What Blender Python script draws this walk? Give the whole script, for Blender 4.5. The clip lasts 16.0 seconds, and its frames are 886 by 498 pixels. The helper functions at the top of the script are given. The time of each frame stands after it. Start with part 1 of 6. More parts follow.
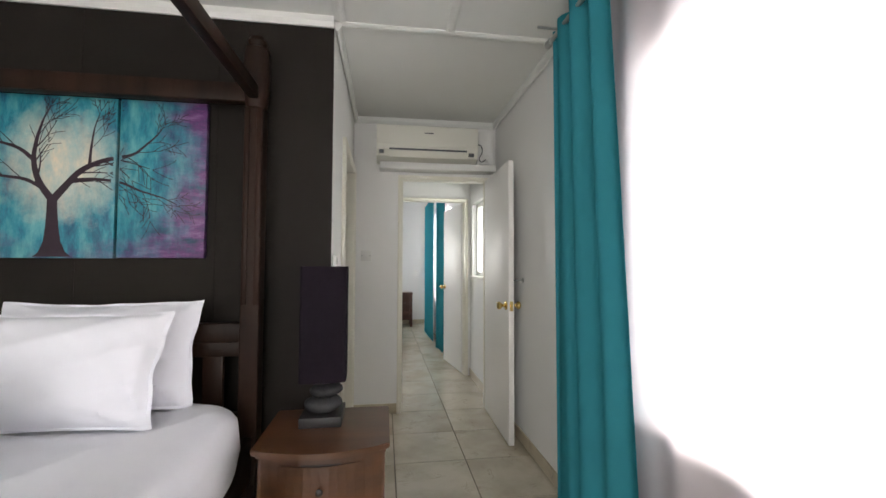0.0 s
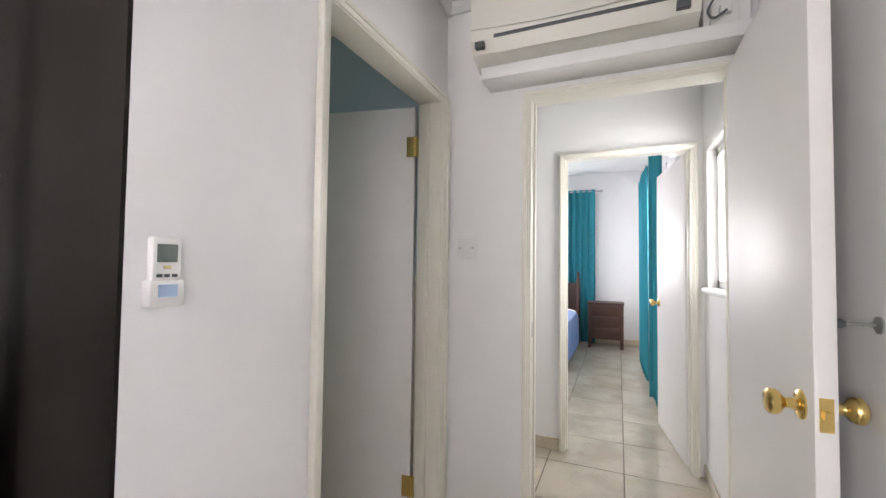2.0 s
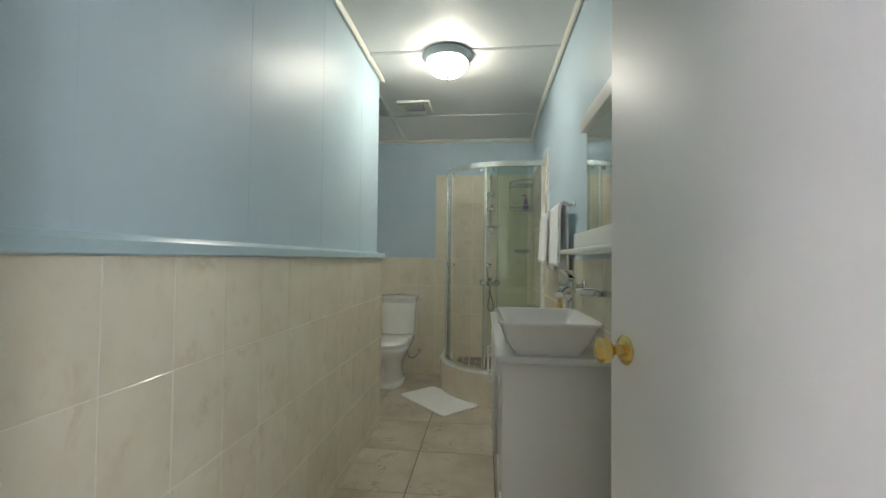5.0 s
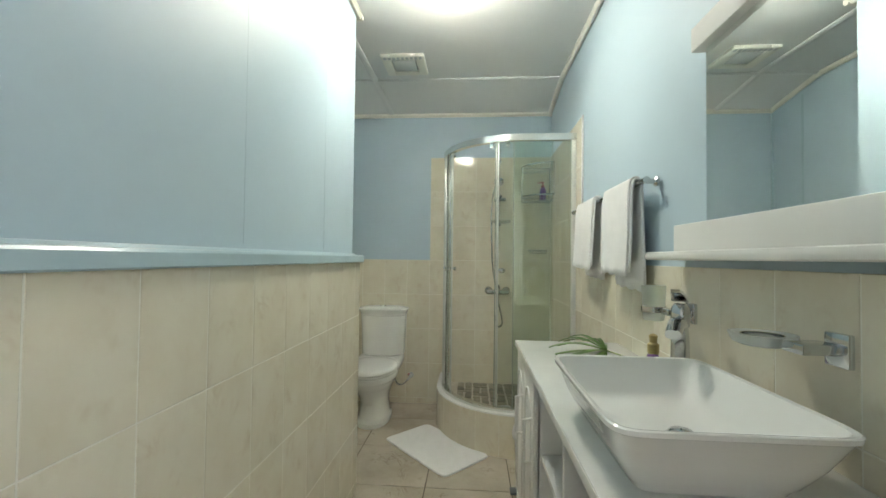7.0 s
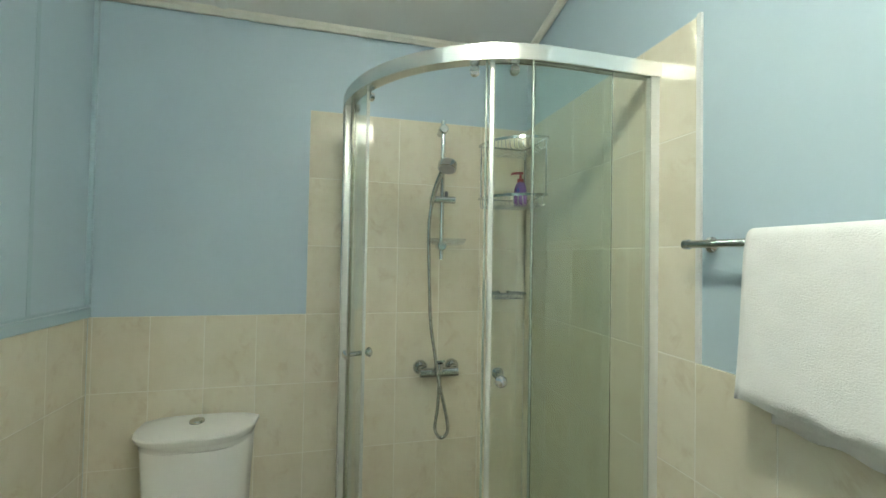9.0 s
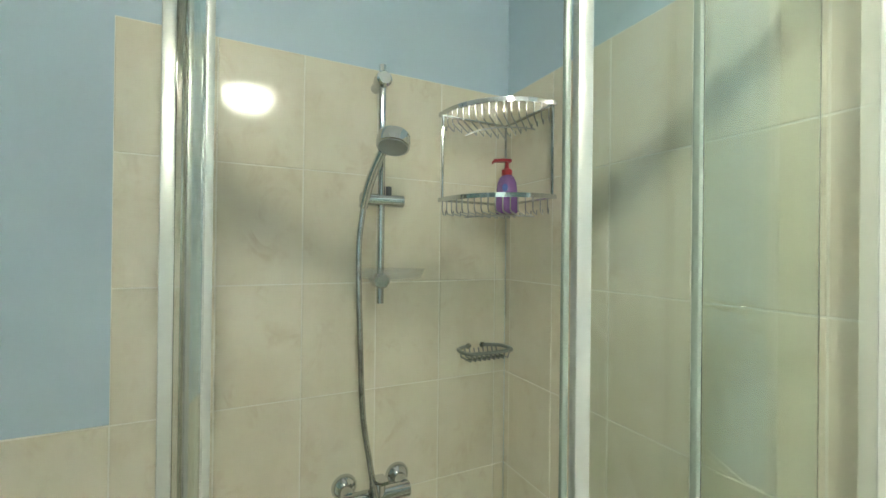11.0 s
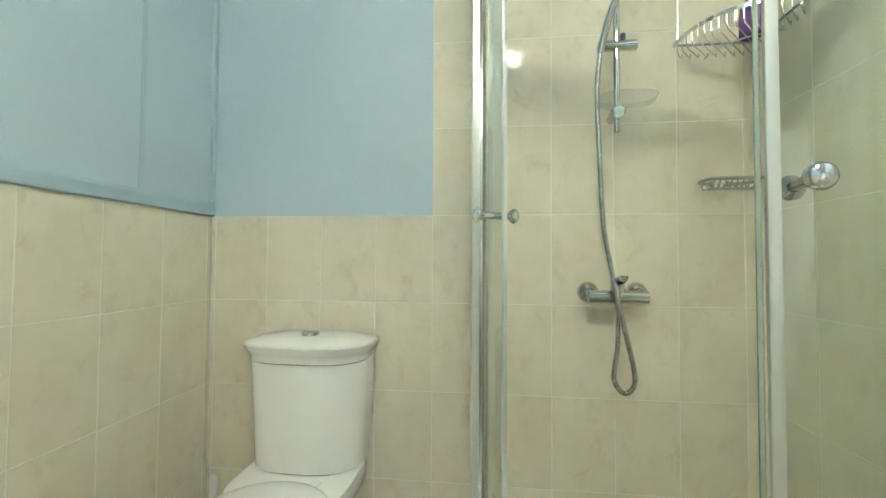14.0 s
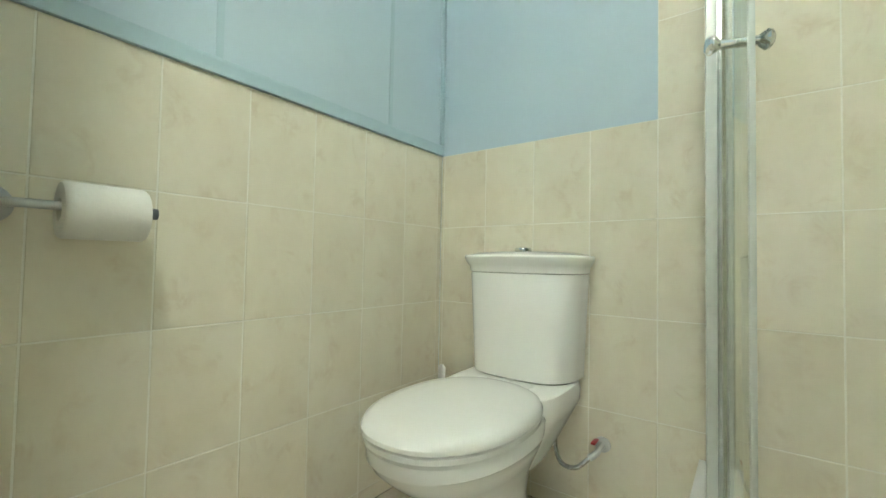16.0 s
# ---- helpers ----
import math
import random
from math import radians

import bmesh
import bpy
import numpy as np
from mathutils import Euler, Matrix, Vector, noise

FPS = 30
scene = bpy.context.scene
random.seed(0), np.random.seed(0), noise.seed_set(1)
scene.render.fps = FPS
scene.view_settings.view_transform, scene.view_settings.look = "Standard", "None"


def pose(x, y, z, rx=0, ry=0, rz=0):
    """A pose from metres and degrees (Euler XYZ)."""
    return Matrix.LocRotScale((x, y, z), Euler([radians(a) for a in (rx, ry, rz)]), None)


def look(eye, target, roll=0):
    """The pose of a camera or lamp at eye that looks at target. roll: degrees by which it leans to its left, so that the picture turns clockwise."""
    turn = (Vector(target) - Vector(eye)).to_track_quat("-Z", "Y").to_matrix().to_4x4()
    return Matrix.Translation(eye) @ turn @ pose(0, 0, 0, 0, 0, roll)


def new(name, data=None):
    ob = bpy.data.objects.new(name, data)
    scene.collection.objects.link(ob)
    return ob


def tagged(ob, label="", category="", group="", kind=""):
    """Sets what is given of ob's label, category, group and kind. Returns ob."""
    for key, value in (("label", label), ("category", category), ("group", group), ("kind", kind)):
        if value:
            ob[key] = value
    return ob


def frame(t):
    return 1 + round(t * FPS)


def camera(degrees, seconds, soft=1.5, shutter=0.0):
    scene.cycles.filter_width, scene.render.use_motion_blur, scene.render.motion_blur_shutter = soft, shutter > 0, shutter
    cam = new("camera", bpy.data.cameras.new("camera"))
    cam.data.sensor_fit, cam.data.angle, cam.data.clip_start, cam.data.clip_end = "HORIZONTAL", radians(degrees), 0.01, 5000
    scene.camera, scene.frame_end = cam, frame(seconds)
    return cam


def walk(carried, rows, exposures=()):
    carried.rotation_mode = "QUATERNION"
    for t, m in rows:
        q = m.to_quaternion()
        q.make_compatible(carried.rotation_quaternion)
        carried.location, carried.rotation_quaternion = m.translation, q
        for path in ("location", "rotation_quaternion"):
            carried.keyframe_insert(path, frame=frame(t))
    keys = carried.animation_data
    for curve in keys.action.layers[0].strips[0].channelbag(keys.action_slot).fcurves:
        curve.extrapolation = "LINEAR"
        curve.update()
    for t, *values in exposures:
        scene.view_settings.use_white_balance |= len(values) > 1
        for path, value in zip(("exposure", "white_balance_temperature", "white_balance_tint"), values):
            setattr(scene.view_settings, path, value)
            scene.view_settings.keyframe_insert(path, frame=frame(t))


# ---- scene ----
cam = camera(94.8, 16.0, shutter=0.0)
PATH = [
    (0.0, 0.205, 0.107, 1.295, -8.12, 2.29, -0.20),
    (0.5, 0.446, 0.500, 1.302, -2.27, 2.31, -0.22),
    (1.0, 0.592, 0.967, 1.306, 3.87, 2.26, -0.32),
    (1.5, 0.678, 1.418, 1.306, 12.16, 2.13, -0.53),
    (2.0, 0.723, 1.878, 1.304, 23.33, 1.96, -0.71),
    (2.5, 0.675, 2.273, 1.293, 34.24, 1.73, -1.04),
    (3.0, 0.576, 2.611, 1.275, 48.06, 1.79, -1.15),
    (3.5, 0.414, 2.863, 1.278, 61.97, 1.10, -0.50),
    (4.0, 0.235, 3.065, 1.245, 75.19, 1.44, -0.52),
    (4.5, 0.125, 3.179, 1.238, 87.04, 1.38, -0.47),
    (5.0, 0.063, 3.215, 1.227, 95.86, 1.41, -0.67),
    (7.5, -1.146, 2.973, 1.279, 92.63, 1.23, -0.72),
    (8.0, -1.579, 2.889, 1.338, 87.26, 1.37, -0.69),
    (8.5, -2.008, 2.864, 1.404, 81.91, 1.38, -0.77),
    (9.0, -2.427, 2.834, 1.496, 76.09, 1.12, -1.00),
    (9.5, -2.760, 2.853, 1.589, 71.36, 0.63, -0.84),
    (12.0, -3.212, 2.975, 1.629, 63.04, 0.31, -0.72),
    (12.5, -3.140, 2.964, 1.521, 66.48, 0.43, -0.42),
    (13.0, -3.060, 2.945, 1.383, 76.59, 0.56, -0.10),
    (13.5, -2.969, 2.907, 1.213, 85.41, 1.50, -0.07),
    (14.0, -2.922, 2.872, 1.081, 96.23, 1.76, -0.34),
    (14.5, -2.906, 2.861, 1.009, 105.17, 1.49, -0.32),
    (15.0, -2.923, 2.866, 0.931, 113.35, 1.99, -0.83),
    (15.5, -2.946, 2.886, 0.868, 120.28, 1.91, -0.94),
    (16.0, -2.953, 2.901, 0.801, 126.86, 1.86, -1.07),
]
EXPOSURES = [(0.0, -0.2, 7150, 13), (0.5, -0.15, 7100, 16), (1.0, -0.35, 7050, 19), (1.5, 0.4, 7000, 20), (2.0, 0.55, 6900, 20), (2.5, 0.5, 6900, 19), (3.0, 0.62, 6700, 19), (3.5, 0.65, 6700, 15),
             (4.0, 0.95, 6550, 14), (4.5, 1.25, 6500, 18), (5.0, 1.55, 6500, 19), (7.3, 2.1, 6500, 18), (8.0, 2.0, 6350, 18), (8.5, 2.05, 6350, 14), (9.5, 2.2, 6450, 11), (12.0, 2.5, 6450, 14), (14.5, 2.85, 6400, 12), (16.0, 2.9, 6350, 11)]
walk(cam, [(t, pose(x, y, z, 90 + pitch, roll, yaw)) for t, x, y, z, yaw, pitch, roll in PATH], EXPOSURES)

# ---- world, sun and lamps ----
world = bpy.data.worlds.new("sky")
scene.world = world
world.use_nodes = True
sky = world.node_tree.nodes.new("ShaderNodeTexSky")
sky.sky_type, sky.sun_disc = "NISHITA", False
sky.sun_elevation, sky.sun_rotation = radians(52), radians(100)
world.node_tree.links.new(sky.outputs[0], world.node_tree.nodes["Background"].inputs[0])
world.node_tree.nodes["Background"].inputs[1].default_value = 0.12


def lamp(name, kind, m, energy, colour, size=(1, 1), angle=0.0):
    data = bpy.data.lights.new(name, kind)
    data.energy, data.color = energy, colour
    if kind == "AREA":
        data.shape, data.size, data.size_y = "RECTANGLE", size[0], size[1]
    if kind == "SUN":
        data.angle = radians(angle)
    ob = new(name, data)
    ob.matrix_world = m
    return ob


sun = lamp("sun", "SUN", look((20, 3, 25), (0, 0, 0)), 3.0, (1.0, 0.95, 0.88), angle=0.5)
SKYLIGHT = (0.93, 0.97, 1.0)
# the sky's light in the east wall's window openings
lamp("window_light_bedroom", "AREA", look((1.34, 0.0, 1.41), (-2, 0.0, 1.3)), 245, SKYLIGHT, (2.98, 1.34))
# added fill light through an unseen south opening, behind the camera
lamp("fill_light_south", "AREA", look((-0.6, -1.72, 1.35), (-0.6, 0, 1.25)), 66, SKYLIGHT, (2.0, 1.7))
lamp("window_light_passage", "AREA", look((1.33, 4.48, 1.59), (0, 4.48, 1.5)), 12, SKYLIGHT, (0.56, 0.82))
lamp("window_light_far_room", "AREA", look((1.33, 7.15, 1.5), (0, 7.15, 1.3)), 130, SKYLIGHT, (1.6, 1.5))
# added fill lamp inside the far room; the end wall has no opening
lamp("fill_light_far_end", "AREA", look((-1.0, 9.22, 1.6), (-1.0, 7, 1.4)), 85, SKYLIGHT, (1.4, 1.2))


# ---- materials ----
def material(name, colour, rough=0.5, metal=0.0, vary=0.0, scale=3.0, colour2=None, bump=0.0, bump_scale=60.0,
             rough_vary=0.0, per_piece=0.0, coat=0.0, stretch=(1, 1, 1), sheen=0.0, sharp=(0.35, 0.65), spec=0.5):
    """A principled material with colour drifting by noise at two scales, and a fine relief."""
    m = bpy.data.materials.new(name)
    m.use_nodes = True
    n, l = m.node_tree.nodes, m.node_tree.links
    b = n["Principled BSDF"]
    b.inputs["Roughness"].default_value, b.inputs["Metallic"].default_value = rough, metal
    b.inputs["Coat Weight"].default_value, b.inputs["Coat Roughness"].default_value = coat, 0.08
    b.inputs["Sheen Weight"].default_value, b.inputs["Specular IOR Level"].default_value = sheen, spec
    geo = n.new("ShaderNodeNewGeometry")
    mapping = n.new("ShaderNodeMapping")
    mapping.inputs["Scale"].default_value = stretch
    l.new(geo.outputs["Position"], mapping.inputs["Vector"])
    where = mapping.outputs[0]
    if per_piece:
        info = n.new("ShaderNodeObjectInfo")
        mul = n.new("ShaderNodeMath")
        mul.operation, mul.inputs[1].default_value = "MULTIPLY", 37.0
        l.new(info.outputs["Random"], mul.inputs[0])
        add = n.new("ShaderNodeVectorMath")
        l.new(where, add.inputs[0])
        l.new(mul.outputs[0], add.inputs[1])
        where = add.outputs[0]
    base = None
    if colour2 is None:
        colour2 = tuple(c * (1 - vary) for c in colour)
    big = n.new("ShaderNodeTexNoise")
    big.inputs["Scale"].default_value, big.inputs["Detail"].default_value = scale, 6.0
    big.inputs["Roughness"].default_value = 0.6
    l.new(where, big.inputs["Vector"])
    ramp = n.new("ShaderNodeValToRGB")
    ramp.color_ramp.elements[0].position, ramp.color_ramp.elements[1].position = sharp
    ramp.color_ramp.elements[0].color, ramp.color_ramp.elements[1].color = (*colour2, 1), (*colour, 1)
    l.new(big.outputs["Fac"], ramp.inputs[0])
    l.new(ramp.outputs[0], b.inputs["Base Color"])
    if per_piece:
        hsv = n.new("ShaderNodeHueSaturation")
        rng = n.new("ShaderNodeMapRange")
        rng.inputs["To Min"].default_value, rng.inputs["To Max"].default_value = 1 - per_piece, 1 + per_piece
        l.new(info.outputs["Random"], rng.inputs["Value"])
        l.new(rng.outputs[0], hsv.inputs["Value"])
        l.new(ramp.outputs[0], hsv.inputs["Color"])
        l.new(hsv.outputs[0], b.inputs["Base Color"])
    fine = n.new("ShaderNodeTexNoise")
    fine.inputs["Scale"].default_value, fine.inputs["Detail"].default_value = bump_scale, 4.0
    l.new(where, fine.inputs["Vector"])
    if bump:
        bp = n.new("ShaderNodeBump")
        bp.inputs["Strength"].default_value, bp.inputs["Distance"].default_value = bump, 0.002
        l.new(fine.outputs["Fac"], bp.inputs["Height"])
        l.new(bp.outputs[0], b.inputs["Normal"])
    if rough_vary:
        mr = n.new("ShaderNodeMapRange")
        mr.inputs["To Min"].default_value, mr.inputs["To Max"].default_value = rough - rough_vary, rough + rough_vary
        l.new(big.outputs["Fac"], mr.inputs["Value"])
        l.new(mr.outputs[0], b.inputs["Roughness"])
    return m


def veined(name, light, mid, vein, rough, per_piece=0.03, vein_scale=5.0, vein_width=0.035, blotch=4.0, stretch=(1, 1, 1), bump=0.05, spec=0.5, vein_detail=7.0):
    """Glazed stone-pattern tile: cloudy ground, thin broken veins and speckles, other on each piece."""
    m = material(name, light, rough, vary=0.1, scale=blotch, colour2=mid, bump=bump, bump_scale=18, per_piece=per_piece, rough_vary=0.03, sharp=(0.36, 0.60), stretch=stretch, spec=spec)
    n, l = m.node_tree.nodes, m.node_tree.links
    b = n["Principled BSDF"]
    where = next(x for x in n if x.type == "VECT_MATH").outputs[0]
    w = n.new("ShaderNodeTexNoise")
    w.inputs["Scale"].default_value, w.inputs["Detail"].default_value, w.inputs["Distortion"].default_value = vein_scale, vein_detail, 1.6
    w.inputs["Roughness"].default_value = 0.65
    l.new(where, w.inputs["Vector"])
    band = n.new("ShaderNodeValToRGB")
    e = band.color_ramp.elements
    e[0].position, e[0].color = 0.5 - vein_width, (0, 0, 0, 1)
    e[1].position, e[1].color = 0.5 + vein_width, (0, 0, 0, 1)
    mid_e = e.new(0.5)
    mid_e.color = (1, 1, 1, 1)
    l.new(w.outputs["Fac"], band.inputs[0])
    gate = n.new("ShaderNodeTexNoise")
    gate.inputs["Scale"].default_value, gate.inputs["Detail"].default_value = vein_scale * 1.7, 3.0
    l.new(where, gate.inputs["Vector"])
    cut = n.new("ShaderNodeMapRange")
    cut.inputs["From Min"].default_value, cut.inputs["From Max"].default_value, cut.inputs["To Max"].default_value = 0.52, 0.72, 0.8
    l.new(gate.outputs["Fac"], cut.inputs["Value"])
    both = n.new("ShaderNodeMath")
    both.operation = "MULTIPLY"
    l.new(band.outputs[0], both.inputs[0])
    l.new(cut.outputs[0], both.inputs[1])
    mix = n.new("ShaderNodeMix")
    mix.data_type = "RGBA"
    old = b.inputs["Base Color"].links[0].from_socket
    l.new(both.outputs[0], mix.inputs[0])
    l.new(old, mix.inputs[6])
    mix.inputs[7].default_value = (*vein, 1)
    l.new(mix.outputs[2], b.inputs["Base Color"])
    return m


def glassy(name, colour, rough=0.0, ior=1.45):
    m = bpy.data.materials.new(name)
    m.use_nodes = True
    b = m.node_tree.nodes["Principled BSDF"]
    b.inputs["Base Color"].default_value = (*colour, 1)
    b.inputs["Roughness"].default_value, b.inputs["Transmission Weight"].default_value, b.inputs["IOR"].default_value = rough, 1.0, ior
    return m


def glowing(name, colour, strength):
    m = bpy.data.materials.new(name)
    m.use_nodes = True
    b = m.node_tree.nodes["Principled BSDF"]
    b.inputs["Base Color"].default_value = (0.9, 0.9, 0.88, 1)
    b.inputs["Roughness"].default_value = 0.2
    b.inputs["Emission Color"].default_value, b.inputs["Emission Strength"].default_value = (*colour, 1), strength
    return m


def cloth(name, colour, clear, through_light):
    """Thin woven cloth: part open weave, part light let through, part scattered back."""
    m = bpy.data.materials.new(name)
    m.use_nodes = True
    n, l = m.node_tree.nodes, m.node_tree.links
    out = n["Material Output"]
    n.remove(n["Principled BSDF"])
    dif, tra, op = n.new("ShaderNodeBsdfDiffuse"), n.new("ShaderNodeBsdfTranslucent"), n.new("ShaderNodeBsdfTransparent")
    geo, noi, ramp = n.new("ShaderNodeNewGeometry"), n.new("ShaderNodeTexNoise"), n.new("ShaderNodeValToRGB")
    noi.inputs["Scale"].default_value, noi.inputs["Detail"].default_value = 7.0, 5.0
    l.new(geo.outputs["Position"], noi.inputs["Vector"])
    l.new(noi.outputs["Fac"], ramp.inputs[0])
    ramp.color_ramp.elements[0].color = (*(c * 0.88 for c in colour), 1)
    ramp.color_ramp.elements[1].color = (*colour, 1)
    for s in (dif, tra):
        l.new(ramp.outputs[0], s.inputs["Color"])
    m1, m2 = n.new("ShaderNodeMixShader"), n.new("ShaderNodeMixShader")
    m1.inputs[0].default_value, m2.inputs[0].default_value = through_light, clear
    l.new(dif.outputs[0], m1.inputs[1])
    l.new(tra.outputs[0], m1.inputs[2])
    l.new(m1.outputs[0], m2.inputs[1])
    l.new(op.outputs[0], m2.inputs[2])
    l.new(m2.outputs[0], out.inputs["Surface"])
    return m


M_WHITE = material("white_wall_paint", (0.84, 0.84, 0.83), 0.5, vary=0.03, scale=1.5, bump=0.08, bump_scale=90, rough_vary=0.05)
M_DARK = material("dark_brown_wall_paint", (0.020, 0.0165, 0.014), 0.6, vary=0.2, scale=1.6, bump=0.1, bump_scale=50, rough_vary=0.06, spec=0.12)
M_BLUE = material("pale_blue_wall_paint", (0.49, 0.62, 0.69), 0.46, vary=0.06, scale=1.3, bump=0.25, bump_scale=22, rough_vary=0.1)
M_BLUE_TRIM = material("pale_blue_gloss_paint", (0.43, 0.58, 0.64), 0.28, vary=0.05, scale=4, bump=0.1, bump_scale=40)
M_CEIL = material("white_ceiling_board", (0.76, 0.77, 0.75), 0.5, vary=0.05, scale=1.2, bump=0.06, bump_scale=60)
M_CREAM = material("cream_gloss_paint", (0.81, 0.79, 0.70), 0.32, vary=0.04, scale=4, bump=0.06, bump_scale=40)
M_DOOR = material("white_gloss_door_paint", (0.82, 0.81, 0.79), 0.46, vary=0.02, scale=2, bump=0.06, bump_scale=70)
M_GROUT = material("pale_grout", (0.83, 0.81, 0.71), 0.7, vary=0.08, scale=12, bump=0.3, bump_scale=200)
M_GROUT_DARK = material("dark_grout", (0.17, 0.14, 0.11), 0.85, vary=0.3, scale=9, bump=0.3, bump_scale=200)
M_WALL_TILE = veined("cream_wall_tile", (0.765, 0.725, 0.595), (0.72, 0.67, 0.53), (0.655, 0.58, 0.44), 0.085, per_piece=0.016, vein_scale=8, vein_width=0.10, blotch=6, vein_detail=3.5, stretch=(1, 1, 0.8), bump=0.22, spec=0.30)
M_FLOOR_TILE = veined("beige_floor_tile", (0.55, 0.50, 0.41), (0.43, 0.385, 0.30), (0.22, 0.175, 0.13), 0.22, per_piece=0.03, vein_scale=3.2, vein_width=0.02, blotch=2.6)
M_BASE_TILE = veined("beige_skirting_tile", (0.55, 0.48, 0.36), (0.47, 0.40, 0.29), (0.30, 0.25, 0.18), 0.3)
M_STONE = material("olive_grey_stone", (0.27, 0.25, 0.18), 0.45, vary=0.4, scale=20, bump=0.3, bump_scale=60, per_piece=0.45)
M_PORCELAIN = material("white_porcelain", (0.85, 0.86, 0.83), 0.08, vary=0.015, scale=2, coat=0.3)
M_SEAT = material("white_plastic_seat", (0.80, 0.81, 0.78), 0.2, vary=0.02, scale=3)
M_PLASTIC = material("white_plastic", (0.76, 0.76, 0.74), 0.35, vary=0.03, scale=4)
M_AC = material("ivory_plastic", (0.78, 0.77, 0.70), 0.35, vary=0.03, scale=3)
M_GREY_PLASTIC = material("grey_plastic", (0.10, 0.11, 0.12), 0.45, vary=0.1, scale=8)
M_CABINET = material("white_lacquered_board", (0.78, 0.78, 0.75), 0.35, vary=0.03, scale=3, bump=0.04)
M_TOP = material("pale_grey_laminate", (0.70, 0.72, 0.69), 0.22, vary=0.05, scale=8, bump=0.03, bump_scale=120)
M_CHROME = material("chrome", (0.62, 0.64, 0.64), 0.08, 1.0, vary=0.05, scale=6)
M_ALU = material("polished_aluminium", (0.76, 0.78, 0.75), 0.26, 0.95, vary=0.06, scale=5)
M_STEEL = material("brushed_steel", (0.55, 0.56, 0.55), 0.35, 1.0, vary=0.1, scale=20)
M_BRASS = material("polished_brass", (0.88, 0.64, 0.24), 0.20, 1.0, vary=0.12, scale=8)
M_MIRROR = material("mirror", (0.86, 0.90, 0.88), 0.01, 1.0)
M_GLASS = glassy("clear_greenish_glass", (0.828, 0.90, 0.85))
M_FROST = glassy("frosted_glass", (0.9, 0.95, 0.93), 0.35)
M_CLEAR = glassy("clear_plastic", (0.97, 0.98, 0.98), 0.12, 1.16)
M_LAMP = glowing("lit_opal_glass", (0.97, 0.97, 0.80), 20.0)
M_TRAY = cloth("clear_moulded_plastic", (0.80, 0.82, 0.78), 0.86, 0.4)
M_DIM = material("pewter_paint", (0.50, 0.55, 0.57), 0.4, 0.2, vary=0.1, scale=8)
M_DARK_WOOD = material("dark_stained_wood", (0.029, 0.0138, 0.0088), 0.45, vary=0.55, scale=7, bump=0.15, bump_scale=40, stretch=(1, 1, 0.15), spec=0.14)
M_BROWN_WOOD = material("brown_varnished_wood", (0.100, 0.042, 0.019), 0.28, vary=0.5, scale=8, bump=0.12, bump_scale=40, stretch=(0.15, 1, 1), coat=0.25)
M_FAR_WOOD = material("reddish_dark_wood", (0.12, 0.05, 0.035), 0.35, vary=0.4, scale=8, stretch=(0.2, 1, 1))
M_SHADE = material("dark_lampshade_fabric", (0.012, 0.009, 0.013), 0.95, vary=0.15, scale=30, bump=0.4, bump_scale=350, spec=0.08)
M_LINEN = material("white_cotton", (0.78, 0.79, 0.85), 0.8, vary=0.03, scale=5, bump=1.0, bump_scale=15, sheen=0.1, stretch=(1, 1, 0.6))
M_TOWEL = material("white_terry", (0.85, 0.86, 0.85), 0.95, vary=0.05, scale=25, bump=0.8, bump_scale=420, sheen=0.3, stretch=(0.6, 1, 1))
M_TEAL = cloth("teal_curtain_cloth", (0.048, 0.36, 0.44), 0.0, 0.30)
M_SHEER = cloth("white_sheer_cloth", (0.82, 0.78, 0.81), 0.12, 0.45)
M_PEBBLE = material("grey_river_stone", (0.045, 0.045, 0.048), 0.65, vary=0.5, scale=22, bump=0.3, bump_scale=60, spec=0.15)
M_BLACK = material("black_lacquer", (0.018, 0.017, 0.018), 0.5, vary=0.2, scale=5)
M_BARK = material("dark_purple_paint", (0.035, 0.014, 0.028), 0.5, vary=0.4, scale=10, bump=0.3, bump_scale=90)
M_LEAF = material("palm_leaf_green", (0.10, 0.22, 0.035), 0.4, vary=0.45, scale=14, bump=0.2, bump_scale=60)
M_STEM = material("palm_stem_green", (0.20, 0.28, 0.09), 0.5, vary=0.2, scale=12)
M_RED = material("red_plastic", (0.34, 0.02, 0.03), 0.3, vary=0.1, scale=8)
M_PURPLE = material("violet_soap", (0.25, 0.12, 0.38), 0.18, vary=0.1, scale=8, coat=0.4)
M_YELLOW = material("yellow_plastic", (0.45, 0.35, 0.12), 0.35, vary=0.05, scale=8)
M_BLUE_MARK = material("blue_label", (0.03, 0.06, 0.35), 0.4)
M_PAPER = material("white_tissue", (0.84, 0.83, 0.78), 0.95, vary=0.03, scale=20, bump=0.3, bump_scale=120)
M_LCD = material("grey_display", (0.16, 0.20, 0.18), 0.3)
M_KEY = material("blue_key_print", (0.40, 0.55, 0.74), 0.5)
M_ORANGE = material("orange_key_print", (0.62, 0.52, 0.28), 0.5)
M_WIRE = material("dull_chrome_wire", (0.36, 0.38, 0.36), 0.28, 1.0, vary=0.1, scale=30)
M_HOSE = material("steel_hose", (0.60, 0.62, 0.61), 0.25, 1.0, vary=0.3, scale=60)
M_BLUE_CLOTH = material("blue_bedspread", (0.22, 0.33, 0.60), 0.8, vary=0.2, scale=6, bump=0.2, bump_scale=100)
M_GROUND = material("garden_ground", (0.16, 0.17, 0.09), 0.9, vary=0.4, scale=0.6, bump=0.4, bump_scale=8)


